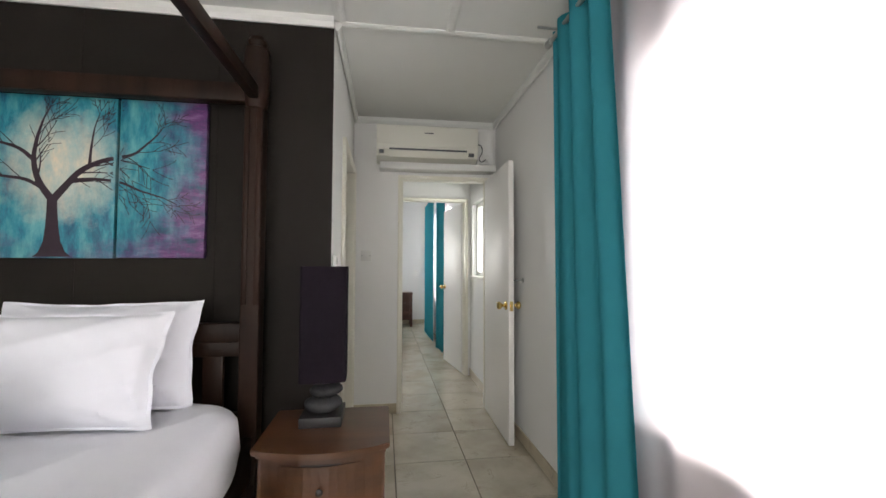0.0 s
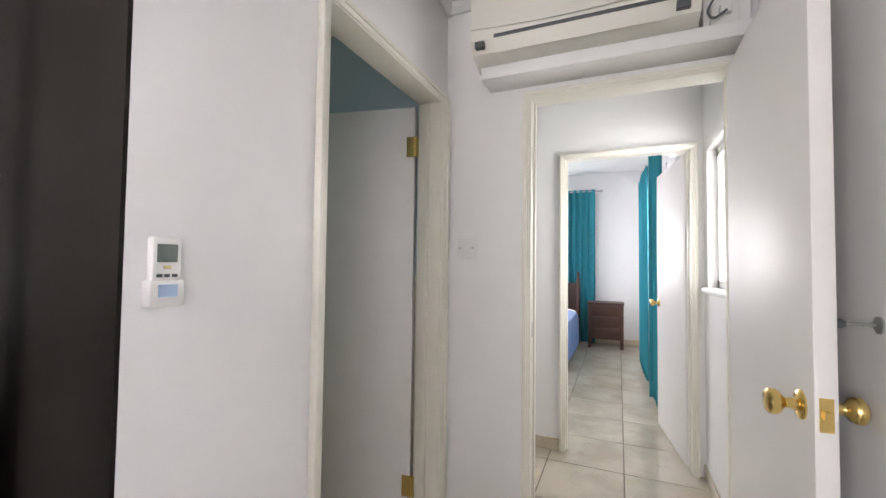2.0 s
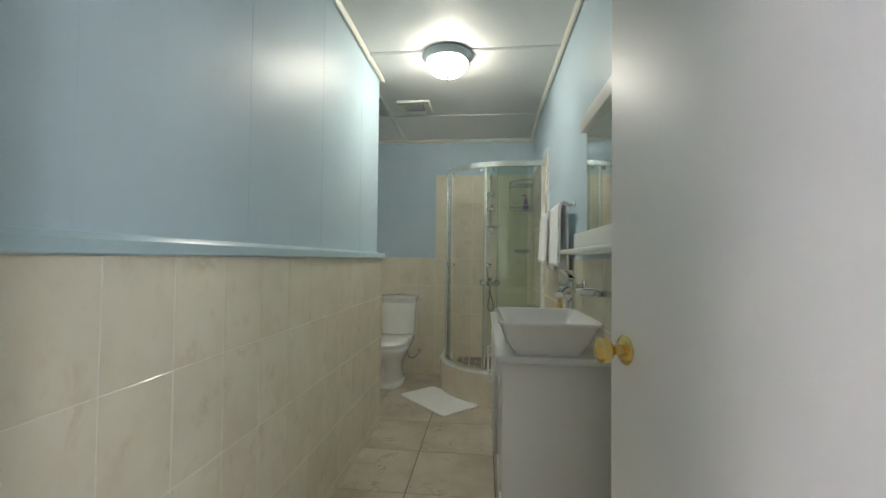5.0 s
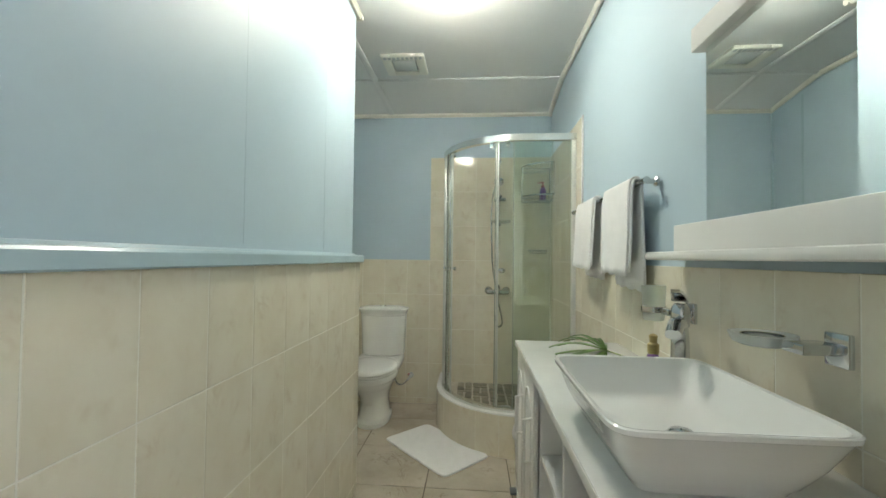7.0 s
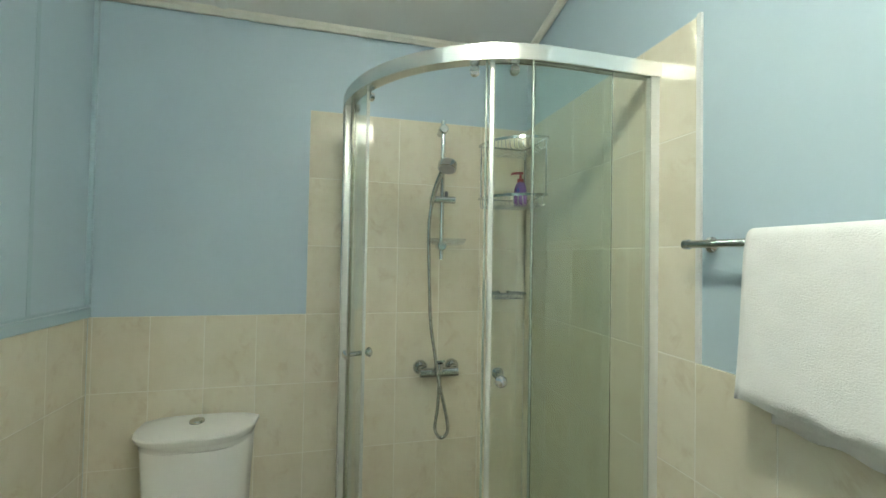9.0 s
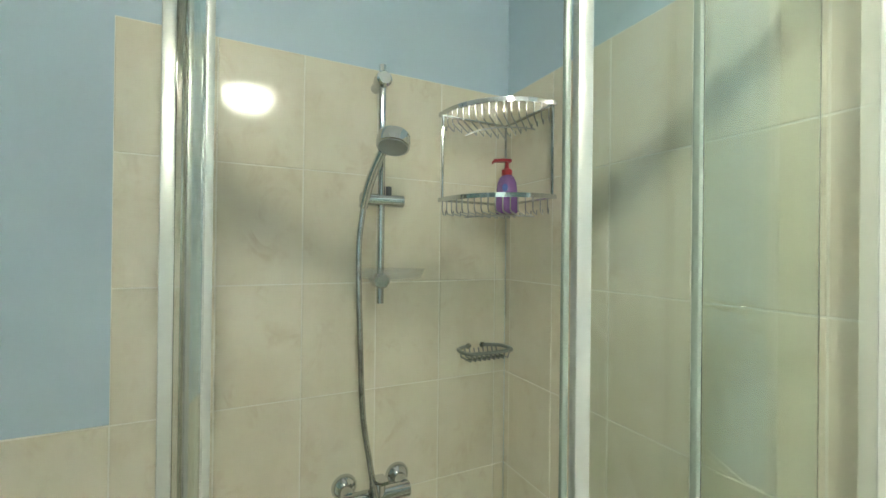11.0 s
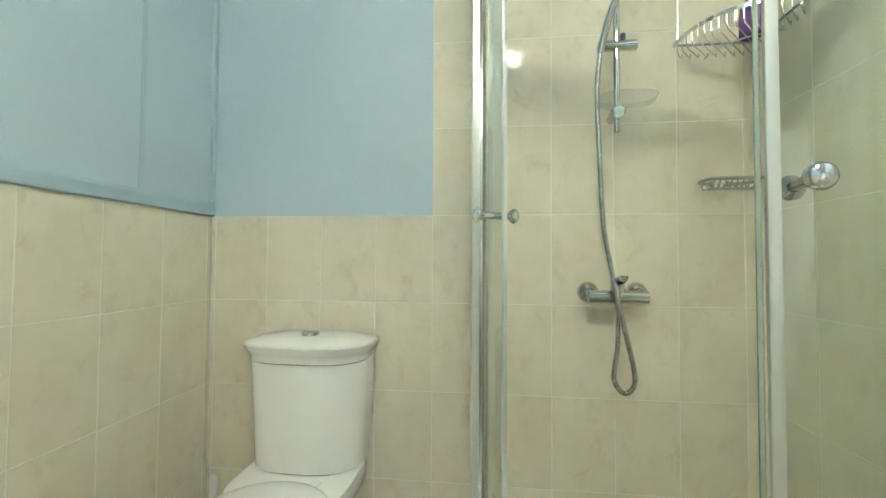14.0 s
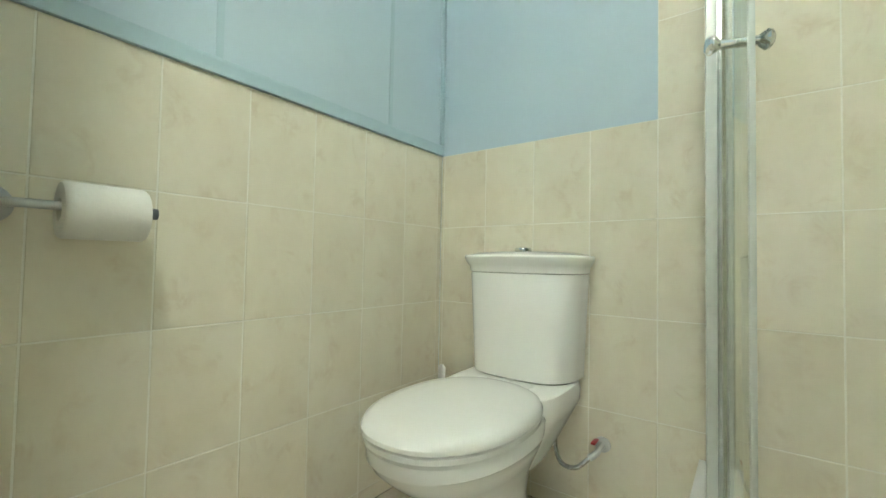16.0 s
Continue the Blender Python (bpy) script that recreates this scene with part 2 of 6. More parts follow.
def painted_canvas():
    """Brushy teal ground that turns violet outwards, with a pale glow behind the tree."""
    m = bpy.data.materials.new("teal_violet_oil_paint")
    m.use_nodes = True
    n, l = m.node_tree.nodes, m.node_tree.links
    b = n["Principled BSDF"]
    b.inputs["Roughness"].default_value = 0.4
    geo = n.new("ShaderNodeNewGeometry")

    def noise_node(scale, stretch, detail=8.0, turn=0.0):
        mp, t = n.new("ShaderNodeMapping"), n.new("ShaderNodeTexNoise")
        mp.inputs["Scale"].default_value = stretch
        mp.inputs["Rotation"].default_value = (0, turn, 0)
        t.inputs["Scale"].default_value, t.inputs["Detail"].default_value, t.inputs["Roughness"].default_value = scale, detail, 0.68
        l.new(geo.outputs["Position"], mp.inputs[0])
        l.new(mp.outputs[0], t.inputs["Vector"])
        return t.outputs["Fac"]

    def ramp(src, *stops):
        r = n.new("ShaderNodeValToRGB")
        e = r.color_ramp.elements
        e[0].position, e[0].color = stops[0][0], (*stops[0][1], 1)
        e[1].position, e[1].color = stops[-1][0], (*stops[-1][1], 1)
        for p, c in stops[1:-1]:
            e.new(p).color = (*c, 1)
        l.new(src, r.inputs[0])
        return r.outputs[0]

    def mixed(fac, a, c):
        x = n.new("ShaderNodeMix")
        x.data_type = "RGBA"
        l.new(fac, x.inputs[0])
        l.new(a, x.inputs[6])
        l.new(c, x.inputs[7])
        return x.outputs[2]

    def from_centre(centre, near, far, wobble):
        d, add = n.new("ShaderNodeVectorMath"), n.new("ShaderNodeMath")
        d.operation = "DISTANCE"
        d.inputs[1].default_value = centre
        l.new(geo.outputs["Position"], d.inputs[0])
        w = n.new("ShaderNodeMath")
        w.operation, w.inputs[1].default_value = "MULTIPLY", wobble
        l.new(noise_node(9, (1, 1, 1)), w.inputs[0])
        l.new(d.outputs["Value"], add.inputs[0])
        l.new(w.outputs[0], add.inputs[1])
        r = n.new("ShaderNodeMapRange")
        r.inputs["From Min"].default_value, r.inputs["From Max"].default_value = near, far
        l.new(add.outputs[0], r.inputs["Value"])
        return r.outputs[0]

    teal = ramp(noise_node(11, (1, 1, 0.35), turn=0.7), (0.34, (0.006, 0.06, 0.14)), (0.5, (0.012, 0.24, 0.31)), (0.70, (0.15, 0.44, 0.46)))
    violet = ramp(noise_node(16, (0.3, 1, 1), turn=-0.5), (0.36, (0.015, 0.04, 0.09)), (0.52, (0.13, 0.04, 0.16)), (0.72, (0.30, 0.17, 0.32)))
    pale = ramp(noise_node(14, (1, 1, 0.5), turn=0.4), (0.3, (0.30, 0.48, 0.48)), (0.6, (0.70, 0.62, 0.48)))
    x = mixed(from_centre((-1.32, 2.27, 1.80), 0.66, 0.92, 0.5), teal, violet)
    x = mixed(from_centre((-1.32, 2.27, 1.76), 0.24, 0.46, 0.30), pale, x)
    l.new(x, b.inputs["Base Color"])
    bp = n.new("ShaderNodeBump")
    bp.inputs["Strength"].default_value, bp.inputs["Distance"].default_value = 1.0, 0.004
    l.new(noise_node(40, (1, 1, 0.3), turn=0.7), bp.inputs["Height"])
    l.new(bp.outputs[0], b.inputs["Normal"])
    return m


M_CANVAS = painted_canvas()


# ---- mesh helpers ----
def mesh_object(name, bm, mat, parent=None, label="", smooth=False):
    data = bpy.data.meshes.new(name)
    bm.normal_update()
    bmesh.ops.recalc_face_normals(bm, faces=bm.faces)
    bm.to_mesh(data)
    bm.free()
    data.materials.append(mat)
    if smooth:
        data.shade_smooth()
        data.set_sharp_from_angle(angle=radians(38))
    ob = new(name, data)
    ob.parent = parent
    if label:
        ob["label"] = label
    return ob


def part(name, bm, mat, parent, label="", smooth=True):
    return mesh_object(name, bm, mat, parent, label, smooth)


def thing(name, place, label, category, group="", turn=0.0):
    ob = new(name)
    ob.matrix_world = pose(*place, 0, 0, turn)
    ob.empty_display_size = 0.05
    return tagged(ob, label, category, group)


def structure(name, bm, mat, label, category, smooth=False):
    return tagged(mesh_object(name, bm, mat, None, "", smooth), label, category, "", "structure")


def box(x0, x1, y0, y1, z0, z1, bevel=0.0, bm=None, seg=2):
    bm = bm or bmesh.new()
    v = [bm.verts.new((x, y, z)) for x in (x0, x1) for y in (y0, y1) for z in (z0, z1)]
    f = [bm.faces.new([v[i] for i in q]) for q in ((0, 1, 3, 2), (4, 6, 7, 5), (0, 4, 5, 1), (2, 3, 7, 6), (0, 2, 6, 4), (1, 5, 7, 3))]
    if bevel:
        edges = {e for q in f for e in q.edges}
        bmesh.ops.bevel(bm, geom=list(edges), offset=bevel, segments=seg, profile=0.5, affect="EDGES")
    return bm


def boxes(*rows):
    bm = bmesh.new()
    for r in rows:
        box(*r[:6], bevel=r[6] if len(r) > 6 else 0, bm=bm)
    return bm


def loft(loops, bm=None, caps=True, closed=False):
    bm = bm or bmesh.new()
    rings = [[bm.verts.new(p) for p in lp] for lp in loops]
    pairs = list(zip(rings, rings[1:])) + ([(rings[-1], rings[0])] if closed else [])
    for a, b in pairs:
        k = len(a)
        for i in range(k):
            bm.faces.new((a[i], a[(i + 1) % k], b[(i + 1) % k], b[i]))
    if caps and not closed:
        bm.faces.new(rings[0][::-1])
        bm.faces.new(rings[-1])
    return bm


def ring(cx, cy, z, rx, ry, power=2.0, seg=32, front=0.0):
    """A closed level loop: an ellipse, or with more power a rounded rectangle; front lengthens its +x half."""
    out = []
    for i in range(seg):
        a = 2 * math.pi * i / seg
        c, s = math.cos(a), math.sin(a)
        x = math.copysign(abs(c) ** (2 / power), c) * rx
        y = math.copysign(abs(s) ** (2 / power), s) * ry
        out.append(Vector((cx + (x * (1 + front) if x > 0 else x), cy + y, z)))
    return out


def lathe(profile, at=(0, 0, 0), axis="z", seg=24, bm=None):
    """A turned body: rows of (radius, height) along the axis."""
    loops = []
    for r, h in profile:
        r = max(r, 0.0004)
        lp = []
        for i in range(seg):
            a = 2 * math.pi * i / seg
            u, v = r * math.cos(a), r * math.sin(a)
            p = {"z": (u, v, h), "x": (h, u, v), "y": (u, h, v)}[axis]
            lp.append(Vector(p) + Vector(at))
        loops.append(lp)
    return loft(loops, bm)


def tube(points, r, seg=8, bm=None, closed=False):
    """A round bar along a line of points."""
    pts = [Vector(p) for p in points]
    loops, side = [], None
    k = len(pts)
    for i, p in enumerate(pts):
        if closed:
            d = pts[(i + 1) % k] - pts[i - 1]
        else:
            d = pts[min(i + 1, k - 1)] - pts[max(i - 1, 0)]
        d.normalize()
        if side is None:
            side = d.orthogonal().normalized()
        side = (side - d * side.dot(d)).normalized()
        up = d.cross(side)
        loops.append([p + r * (math.cos(2 * math.pi * j / seg) * side + math.sin(2 * math.pi * j / seg) * up) for j in range(seg)])
    return loft(loops, bm, caps=not closed, closed=closed)


def smooth_line(points, steps=8):
    """A curve through the given points (Catmull-Rom)."""
    p = [Vector(q) for q in points]
    p = [2 * p[0] - p[1]] + p + [2 * p[-1] - p[-2]]
    out = []
    for i in range(1, len(p) - 2):
        for s in range(steps):
            t = s / steps
            out.append(0.5 * (2 * p[i] + (p[i + 1] - p[i - 1]) * t + (2 * p[i - 1] - 5 * p[i] + 4 * p[i + 1] - p[i + 2]) * t * t
                              + (3 * p[i] - p[i - 1] - 3 * p[i + 1] + p[i + 2]) * t ** 3))
    return out + [p[-2]]


def band(line, half, z0, z1, bm=None):
    """An upright solid strip of even thickness that follows a line on the plan."""
    pts = [Vector((*q, 0)) for q in line]
    loops = []
    for i, p in enumerate(pts):
        d = (pts[min(i + 1, len(pts) - 1)] - pts[max(i - 1, 0)]).normalized()
        nrm = Vector((-d.y, d.x, 0)) * half
        loops.append([Vector((*(p + nrm).xy, z0)), Vector((*(p - nrm).xy, z0)), Vector((*(p - nrm).xy, z1)), Vector((*(p + nrm).xy, z1))])
    return loft(loops, bm)


def sheet(rows):
    """A surface from a grid of points."""
    bm = bmesh.new()
    g = [[bm.verts.new(p) for p in r] for r in rows]
    for a, b in zip(g, g[1:]):
        for i in range(len(a) - 1):
            bm.faces.new((a[i], a[i + 1], b[i + 1], b[i]))
    return bm


def thicken(ob, t):
    mod = ob.modifiers.new("thickness", "SOLIDIFY")
    mod.thickness, mod.offset = t, 0
    return ob


PIECES = {}


def tile_mesh(w, h, d, mat):
    """One tile: w by h, d proud of its bed, with a small chamfer. Alike tiles share the mesh."""
    key = (round(w, 3), round(h, 3), d, mat.name)
    if key not in PIECES:
        c = 0.0010
        rows = ((0, 0.0), (0, d - c), (c, d))
        loops = [[(i, i, z), (w - i, i, z), (w - i, h - i, z), (i, h - i, z)] for i, z in rows]
        bm = loft([[Vector(p) for p in lp] for lp in loops])
        me = bpy.data.meshes.new("tile")
        bm.to_mesh(me)
        bm.free()
        me.materials.append(mat)
        PIECES[key] = me
    return PIECES[key]


def tile_field(parent, origin, u, v, n, u_lines, v_lines, mat, d=0.008, gap=0.0032, keep=None):
    """Tiles between the joint lines on a plane through origin, spanned by u and v, facing n."""
    u, v, n, origin = Vector(u), Vector(v), Vector(n), Vector(origin)
    for a0, a1 in zip(u_lines, u_lines[1:]):
        for b0, b1 in zip(v_lines, v_lines[1:]):
            if keep and not keep((a0 + a1) / 2, (b0 + b1) / 2):
                continue
            w, h = a1 - a0 - gap, b1 - b0 - gap
            if w < 0.006 or h < 0.006:
                continue
            ob = new("tile", tile_mesh(w, h, d, mat))
            p = origin + u * (a0 + gap / 2) + v * (b0 + gap / 2)
            ob.parent = parent
            tip = n * random.uniform(-0.0003, 0.0003)
            m = Matrix((u, v, n)).transposed().to_4x4()
            ob.matrix_basis = Matrix.Translation(p + tip) @ m


def lines(start, step, lo, hi):
    """Joint lines at start + k * step that fall between lo and hi, with both ends."""
    k = math.ceil((lo - start) / step + 1e-6)
    out = [lo]
    while start + k * step < hi - 1e-6:
        if start + k * step - out[-1] > 0.012:
            out.append(start + k * step)
        k += 1
    return out + [hi]


# ---- the large structure ----
CEIL, TOP = 2.61, 2.78           # ceiling height, top of the walls
FAR_CEIL, FAR_TOP = 2.86, 2.97   # the same in the far bedroom
EAST, NORTH, FAR = 1.215, 3.757, 4.874
NOOK, HEAD = -0.074, 2.304       # white wall with the bathroom door; dark wall behind the bed
BACK, RIGHT, LEFT, DADO, CORNER = -4.290, 3.7125, 1.885, 2.443, -2.965
ROW, COL, TILE_TOP = 0.297, 0.197, 1.238
SHOWER_TOP = TILE_TOP + 3 * ROW

ground = structure("ground", box(-60, 60, -60, 60, -0.62, -0.5), M_GROUND, "dry grassy ground outside the house", "ground")
floor_bed = structure("floor", boxes((-2.9, 1.4, -1.75, 9.4, -0.2, -0.004), (-4.45, -2.9, 1.7, 3.95, -0.2, -0.004)), M_GROUT_DARK,
                      "beige marble-pattern floor tiles with dark grout joints", "floor")

wall_headboard = structure("wall_headboard", box(-2.95, NOOK - 0.0005, HEAD, 2.312, 0, TOP), M_DARK, "dark brown painted board wall behind the bed", "wall")
structure("wall_partition", boxes((-2.95, NOOK - 0.012, 2.312, 2.352, 0, TOP)), M_WHITE, "white partition core behind the bed", "wall")
structure("wall_nook", boxes((-0.122, NOOK, 2.3125, 2.829, 0, TOP), (-0.122, NOOK, 3.666, NORTH, 0, TOP), (-0.122, NOOK, 2.829, 3.666, 2.088, TOP)),
          M_WHITE, "plain white wall with the bathroom doorway", "wall")
structure("wall_bath_east", boxes((-0.172, -0.122, 2.352, 2.829, 0, TOP), (-0.172, -0.122, 3.666, 3.80, 0, TOP), (-0.172, -0.122, 2.829, 3.666, 2.088, TOP)),
          M_BLUE, "pale blue bathroom wall beside the door", "wall")
structure("wall_north", boxes((-1.3, 0.345, NORTH, 3.85, 0, TOP), (1.132, EAST, NORTH, 3.85, 0, TOP), (0.345, 1.132, NORTH, 3.85, 2.072, TOP)),
          M_WHITE, "white wall under the air conditioner, with a doorway", "wall")
structure("wall_far", boxes((-1.9, 0.368, FAR, 4.96, 0, FAR_TOP), (1.150, EAST, FAR, 4.96, 0, FAR_TOP), (0.368, 1.150, FAR, 4.96, 2.055, FAR_TOP)),
          M_WHITE, "white passage wall with the far doorway", "wall")
structure("wall_east", boxes(
    (EAST, 1.37, -1.75, -1.5, 0, TOP), (EAST, 1.37, -1.5, 1.52, 0, 0.72), (EAST, 1.37, -1.5, 1.52, 2.10, TOP),
    (EAST, 1.37, 1.52, 4.20, 0, TOP), (EAST, 1.37, 4.20, 4.765, 0, 1.175), (EAST, 1.37, 4.20, 4.765, 2.005, TOP),
    (EAST, 1.37, 4.765, 6.3, 0, FAR_TOP), (EAST, 1.37, 6.3, 8.0, 0, 0.7), (EAST, 1.37, 6.3, 8.0, 2.2, FAR_TOP), (EAST, 1.37, 8.0, 9.4, 0, FAR_TOP)),
    M_WHITE, "white outside wall with window openings", "wall")
# unseen wall; its opening is added to let the south fill light in
structure("wall_south", boxes((-3.05, -1.6, -1.75, -1.6, 0, TOP), (0.4, EAST, -1.75, -1.6, 0, TOP), (-1.6, 0.4, -1.75, -1.6, 0, 0.5), (-1.6, 0.4, -1.75, -1.6, 2.2, TOP)), M_WHITE, "white bedroom wall with an opening added for fill light", "wall")
structure("wall_west", box(-2.899, -2.82, -1.6, HEAD - 0.001, 0, TOP), M_WHITE, "plain white bedroom side wall", "wall")
structure("wall_far_end", boxes((-1.8, EAST, 9.25, 9.4, 0, FAR_TOP)), M_WHITE, "white end wall of the far bedroom", "wall")
structure("wall_far_west", boxes((-1.9, -1.8, 4.96, 9.4, 0, FAR_TOP), (-1.4, -1.3, 3.85, FAR, 0, TOP)), M_WHITE, "plain white side walls of the far rooms", "wall")

# bathroom walls: painted boards above, a tiled and thicker dado below
wall_narrow = structure("wall_narrow", boxes((CORNER + 0.010, -0.172, 2.352, 2.400, 0, TOP)), M_BLUE, "pale blue board wall above the tiled dado", "wall")
dado_narrow = structure("wall_dado", box(CORNER + 0.002, -0.172, 2.4005, DADO - 0.0009, 0, TILE_TOP), M_GROUT, "cream marble-pattern tiles in straight rows", "wall")
wall_recess_side = structure("wall_recess_side", box(CORNER + 0.002, -2.90, 1.80, 2.352, 0, TOP), M_BLUE, "pale blue return wall of the toilet recess", "wall")
wall_left = structure("wall_left", box(-4.40, -2.90, 1.78, LEFT - 0.008, 0, TOP), M_BLUE, "pale blue wall beside the toilet", "wall")
bed_left = structure("wall_left_dado", box(BACK, CORNER, LEFT - 0.0078, LEFT - 0.0009, 0, TILE_TOP), M_GROUT, "cream wall tiles beside the toilet", "wall")
wall_back = structure("wall_back", box(-4.42, BACK - 0.008, 1.78, 3.90, 0, TOP), M_BLUE, "pale blue wall above the toilet", "wall")
bed_back = structure("wall_back_tiling", boxes((BACK - 0.0078, BACK - 0.0009, LEFT, RIGHT, 0, TILE_TOP), (BACK - 0.0078, BACK - 0.0009, 2.687, RIGHT, TILE_TOP, SHOWER_TOP)),
                     M_GROUT, "cream wall tiles, higher inside the shower", "wall")
wall_right = structure("wall_right", box(-4.42, -0.172, RIGHT + 0.008, 3.90, 0, TOP), M_BLUE, "pale blue wall with towel rail and mirror", "wall")
bed_right = structure("wall_right_tiling", boxes((BACK, -0.172, RIGHT + 0.0009, RIGHT + 0.0078, 0, TILE_TOP - 0.004), (BACK, -3.284, RIGHT + 0.0009, RIGHT + 0.0078, TILE_TOP - 0.004, SHOWER_TOP)),
                      M_GROUT, "cream wall tiles, higher inside the shower", "wall")

# ceilings: boards with cover strips; the last bathroom panel slopes down
structure("ceiling", boxes((-2.93, EAST + 0.02, -1.75, 2.35, CEIL, CEIL + 0.1), (-0.13, EAST + 0.02, 2.35, 3.80, CEIL, CEIL + 0.1),
                           (-1.4, EAST + 0.02, 3.80, FAR, CEIL, CEIL + 0.1)), M_CEIL, "white ceiling boards", "ceiling")
structure("ceiling_far", box(-1.9, EAST + 0.02, FAR + 0.001, 9.4, FAR_CEIL, FAR_TOP), M_CEIL, "white ceiling of the far bedroom", "ceiling")
bm = boxes((-3.82, -2.93, 1.80, 3.80, CEIL, CEIL + 0.1), (-2.93, -0.15, 2.352, 3.80, CEIL, CEIL + 0.1))
loft([[Vector((x, y, z)) for y, z in ((1.80, h), (3.80, h), (3.80, h + 0.1), (1.80, h + 0.1))] for x, h in ((-4.42, 2.485), (-3.82, CEIL))], bm)
structure("ceiling_bathroom", bm, M_CEIL, "white bathroom ceiling boards, the last one sloping", "ceiling")


def strip(name, a, b, w, h, mat, label, down=True):
    """A cover strip or cornice between two points, hanging h below its line."""
    a, b = Vector(a), Vector(b)
    d = (b - a).normalized()
    s = Vector((-d.y, d.x, 0)).normalized() * (w / 2)
    hh = Vector((0, 0, -h))
    e = s * 0.35
    loops = [[p + s, p - s, p - s + hh * 0.55, p - e + hh, p + e + hh, p + s + hh * 0.55] for p in (a, b)]
    return structure(name, loft(loops), mat, label, "trim")


C = CEIL
for a, b in (((-2.60, 2.40, C), (-2.60, 3.72, C)), ((-3.82, LEFT, C), (-3.82, 3.72, C)), ((-2.965, 2.30, C), (-3.82, 2.30, C)), ((-3.82, 2.30, C), (-4.298, 2.335, 2.511))):
    strip("trim", a, b, 0.045, 0.012, M_CEIL, "white cover strip on the ceiling joint")
for a, b in (((NOOK, 2.335, C), (EAST, 2.335, C)), ((0.555, -1.6, C), (0.555, 2.31, C)), ((-0.04, -1.6, C), (-0.04, 2.30, C)), ((-1.35, -1.6, C), (-1.35, 2.30, C)), ((-2.95, 1.1, C), (EAST, 1.1, C))):
    strip("trim", a, b, 0.05, 0.014, M_CEIL, "white cover strip on the ceiling joint")
for a, b in (((-3.82, 3.705, C), (-0.18, 3.705, C)), ((-4.30, 3.705, 2.51), (-3.82, 3.705, C)), ((CORNER, 2.414, C), (-0.18, 2.414, C)),
             ((-4.283, LEFT, 2.513), (-4.283, 3.72, 2.513)), ((-3.82, 1.892, C), (CORNER, 1.892, C)), ((-4.29, 1.892, 2.512), (-3.82, 1.892, C)), ((-2.98, 1.89, C), (-2.98, 2.43, C))):
    strip("cornice", a, b, 0.034, 0.030, M_CREAM, "small cream moulding under the ceiling")
for a, b in (((-2.95, 2.288, C), (NOOK, 2.288, C)), ((-0.058, 2.31, C), (-0.058, NORTH, C)), ((NOOK, 3.74, C), (EAST, 3.74, C)), ((1.198, -1.6, C), (1.198, NORTH, C))):
    strip("cornice", a, b, 0.036, 0.055, M_CEIL, "white moulding under the ceiling")

# dark wall: narrow joints between its boards
for x in (-2.55, -1.915, -1.281, -0.649):
    structure("trim", box(x - 0.005, x + 0.005, HEAD - 0.003, HEAD, 0.05, 2.55, 0.001), M_DARK, "dark painted joint strip", "trim")
# blue boards: joint strips
for x in (-0.67, -1.272, -1.90, -2.53):
    structure("trim", box(x - 0.007, x + 0.007, 2.3995, 2.4007, 1.288, 2.58, 0.0004), M_BLUE, "pale blue joint strip between boards", "trim")
for x in (-3.40, -3.99):
    structure("trim", box(x - 0.009, x + 0.009, LEFT - 0.0085, LEFT - 0.0066, 1.285, 2.52, 0.0006), M_BLUE_TRIM, "pale blue joint strip between boards", "trim")

structure("trim", box(BACK - 0.008, BACK + 0.012, LEFT - 0.008, LEFT + 0.006, 1.288, 2.48, 0.003), M_BLUE_TRIM, "pale blue corner strip", "trim")

# ledges on the dado
def ledge(line, out, drop=0.0):
    """A moulded board along a line on the plan; out is the way it faces."""
    prof = ((0.0, 1.239), (0.056, 1.239), (0.060, 1.243), (0.060, 1.271), (0.056, 1.277), (0.012, 1.279), (0.006, 1.286), (0.0, 1.287))
    o = Vector((*out, 0))
    return loft([[Vector((*p, 0)) + o * d + Vector((0, 0, z - drop)) for d, z in prof] for p in line])


structure("ledge", ledge(((CORNER - 0.012, 2.4005), (-0.18, 2.4005)), (0, 1), 0.012), M_BLUE_TRIM, "pale blue moulded ledge along the dado", "ledge")
structure("ledge", ledge(((BACK + 0.001, LEFT - 0.0079), (CORNER, LEFT - 0.0079)), (0, 0.3)), M_BLUE_TRIM, "pale blue moulded ledge beside the toilet", "ledge")

# corner and edge trims of the tiling
structure("trim", box(-3.284, -3.270, RIGHT - 0.002, RIGHT + 0.0079, TILE_TOP, SHOWER_TOP + 0.006, 0.002), M_PLASTIC, "white edge strip of the shower tiling", "trim")

# skirting tiles in the white rooms
for r in ((NOOK, 0.318, NORTH - 0.012, NORTH, 0, 0.085, 0.004), (EAST - 0.012, EAST, 1.0, NORTH - 0.013, 0, 0.085, 0.004), (EAST - 0.012, EAST, 3.86, 4.87, 0, 0.085, 0.004),
          (-1.29, 0.34, FAR - 0.012, FAR, 0, 0.085, 0.004), (-1.79, EAST, 9.238, 9.25, 0, 0.085, 0.004), (NOOK, NOOK + 0.012, 2.32, 2.77, 0, 0.085, 0.004)):
    structure("baseboard", boxes(r), M_BASE_TILE, "beige tile skirting along the floor", "baseboard")


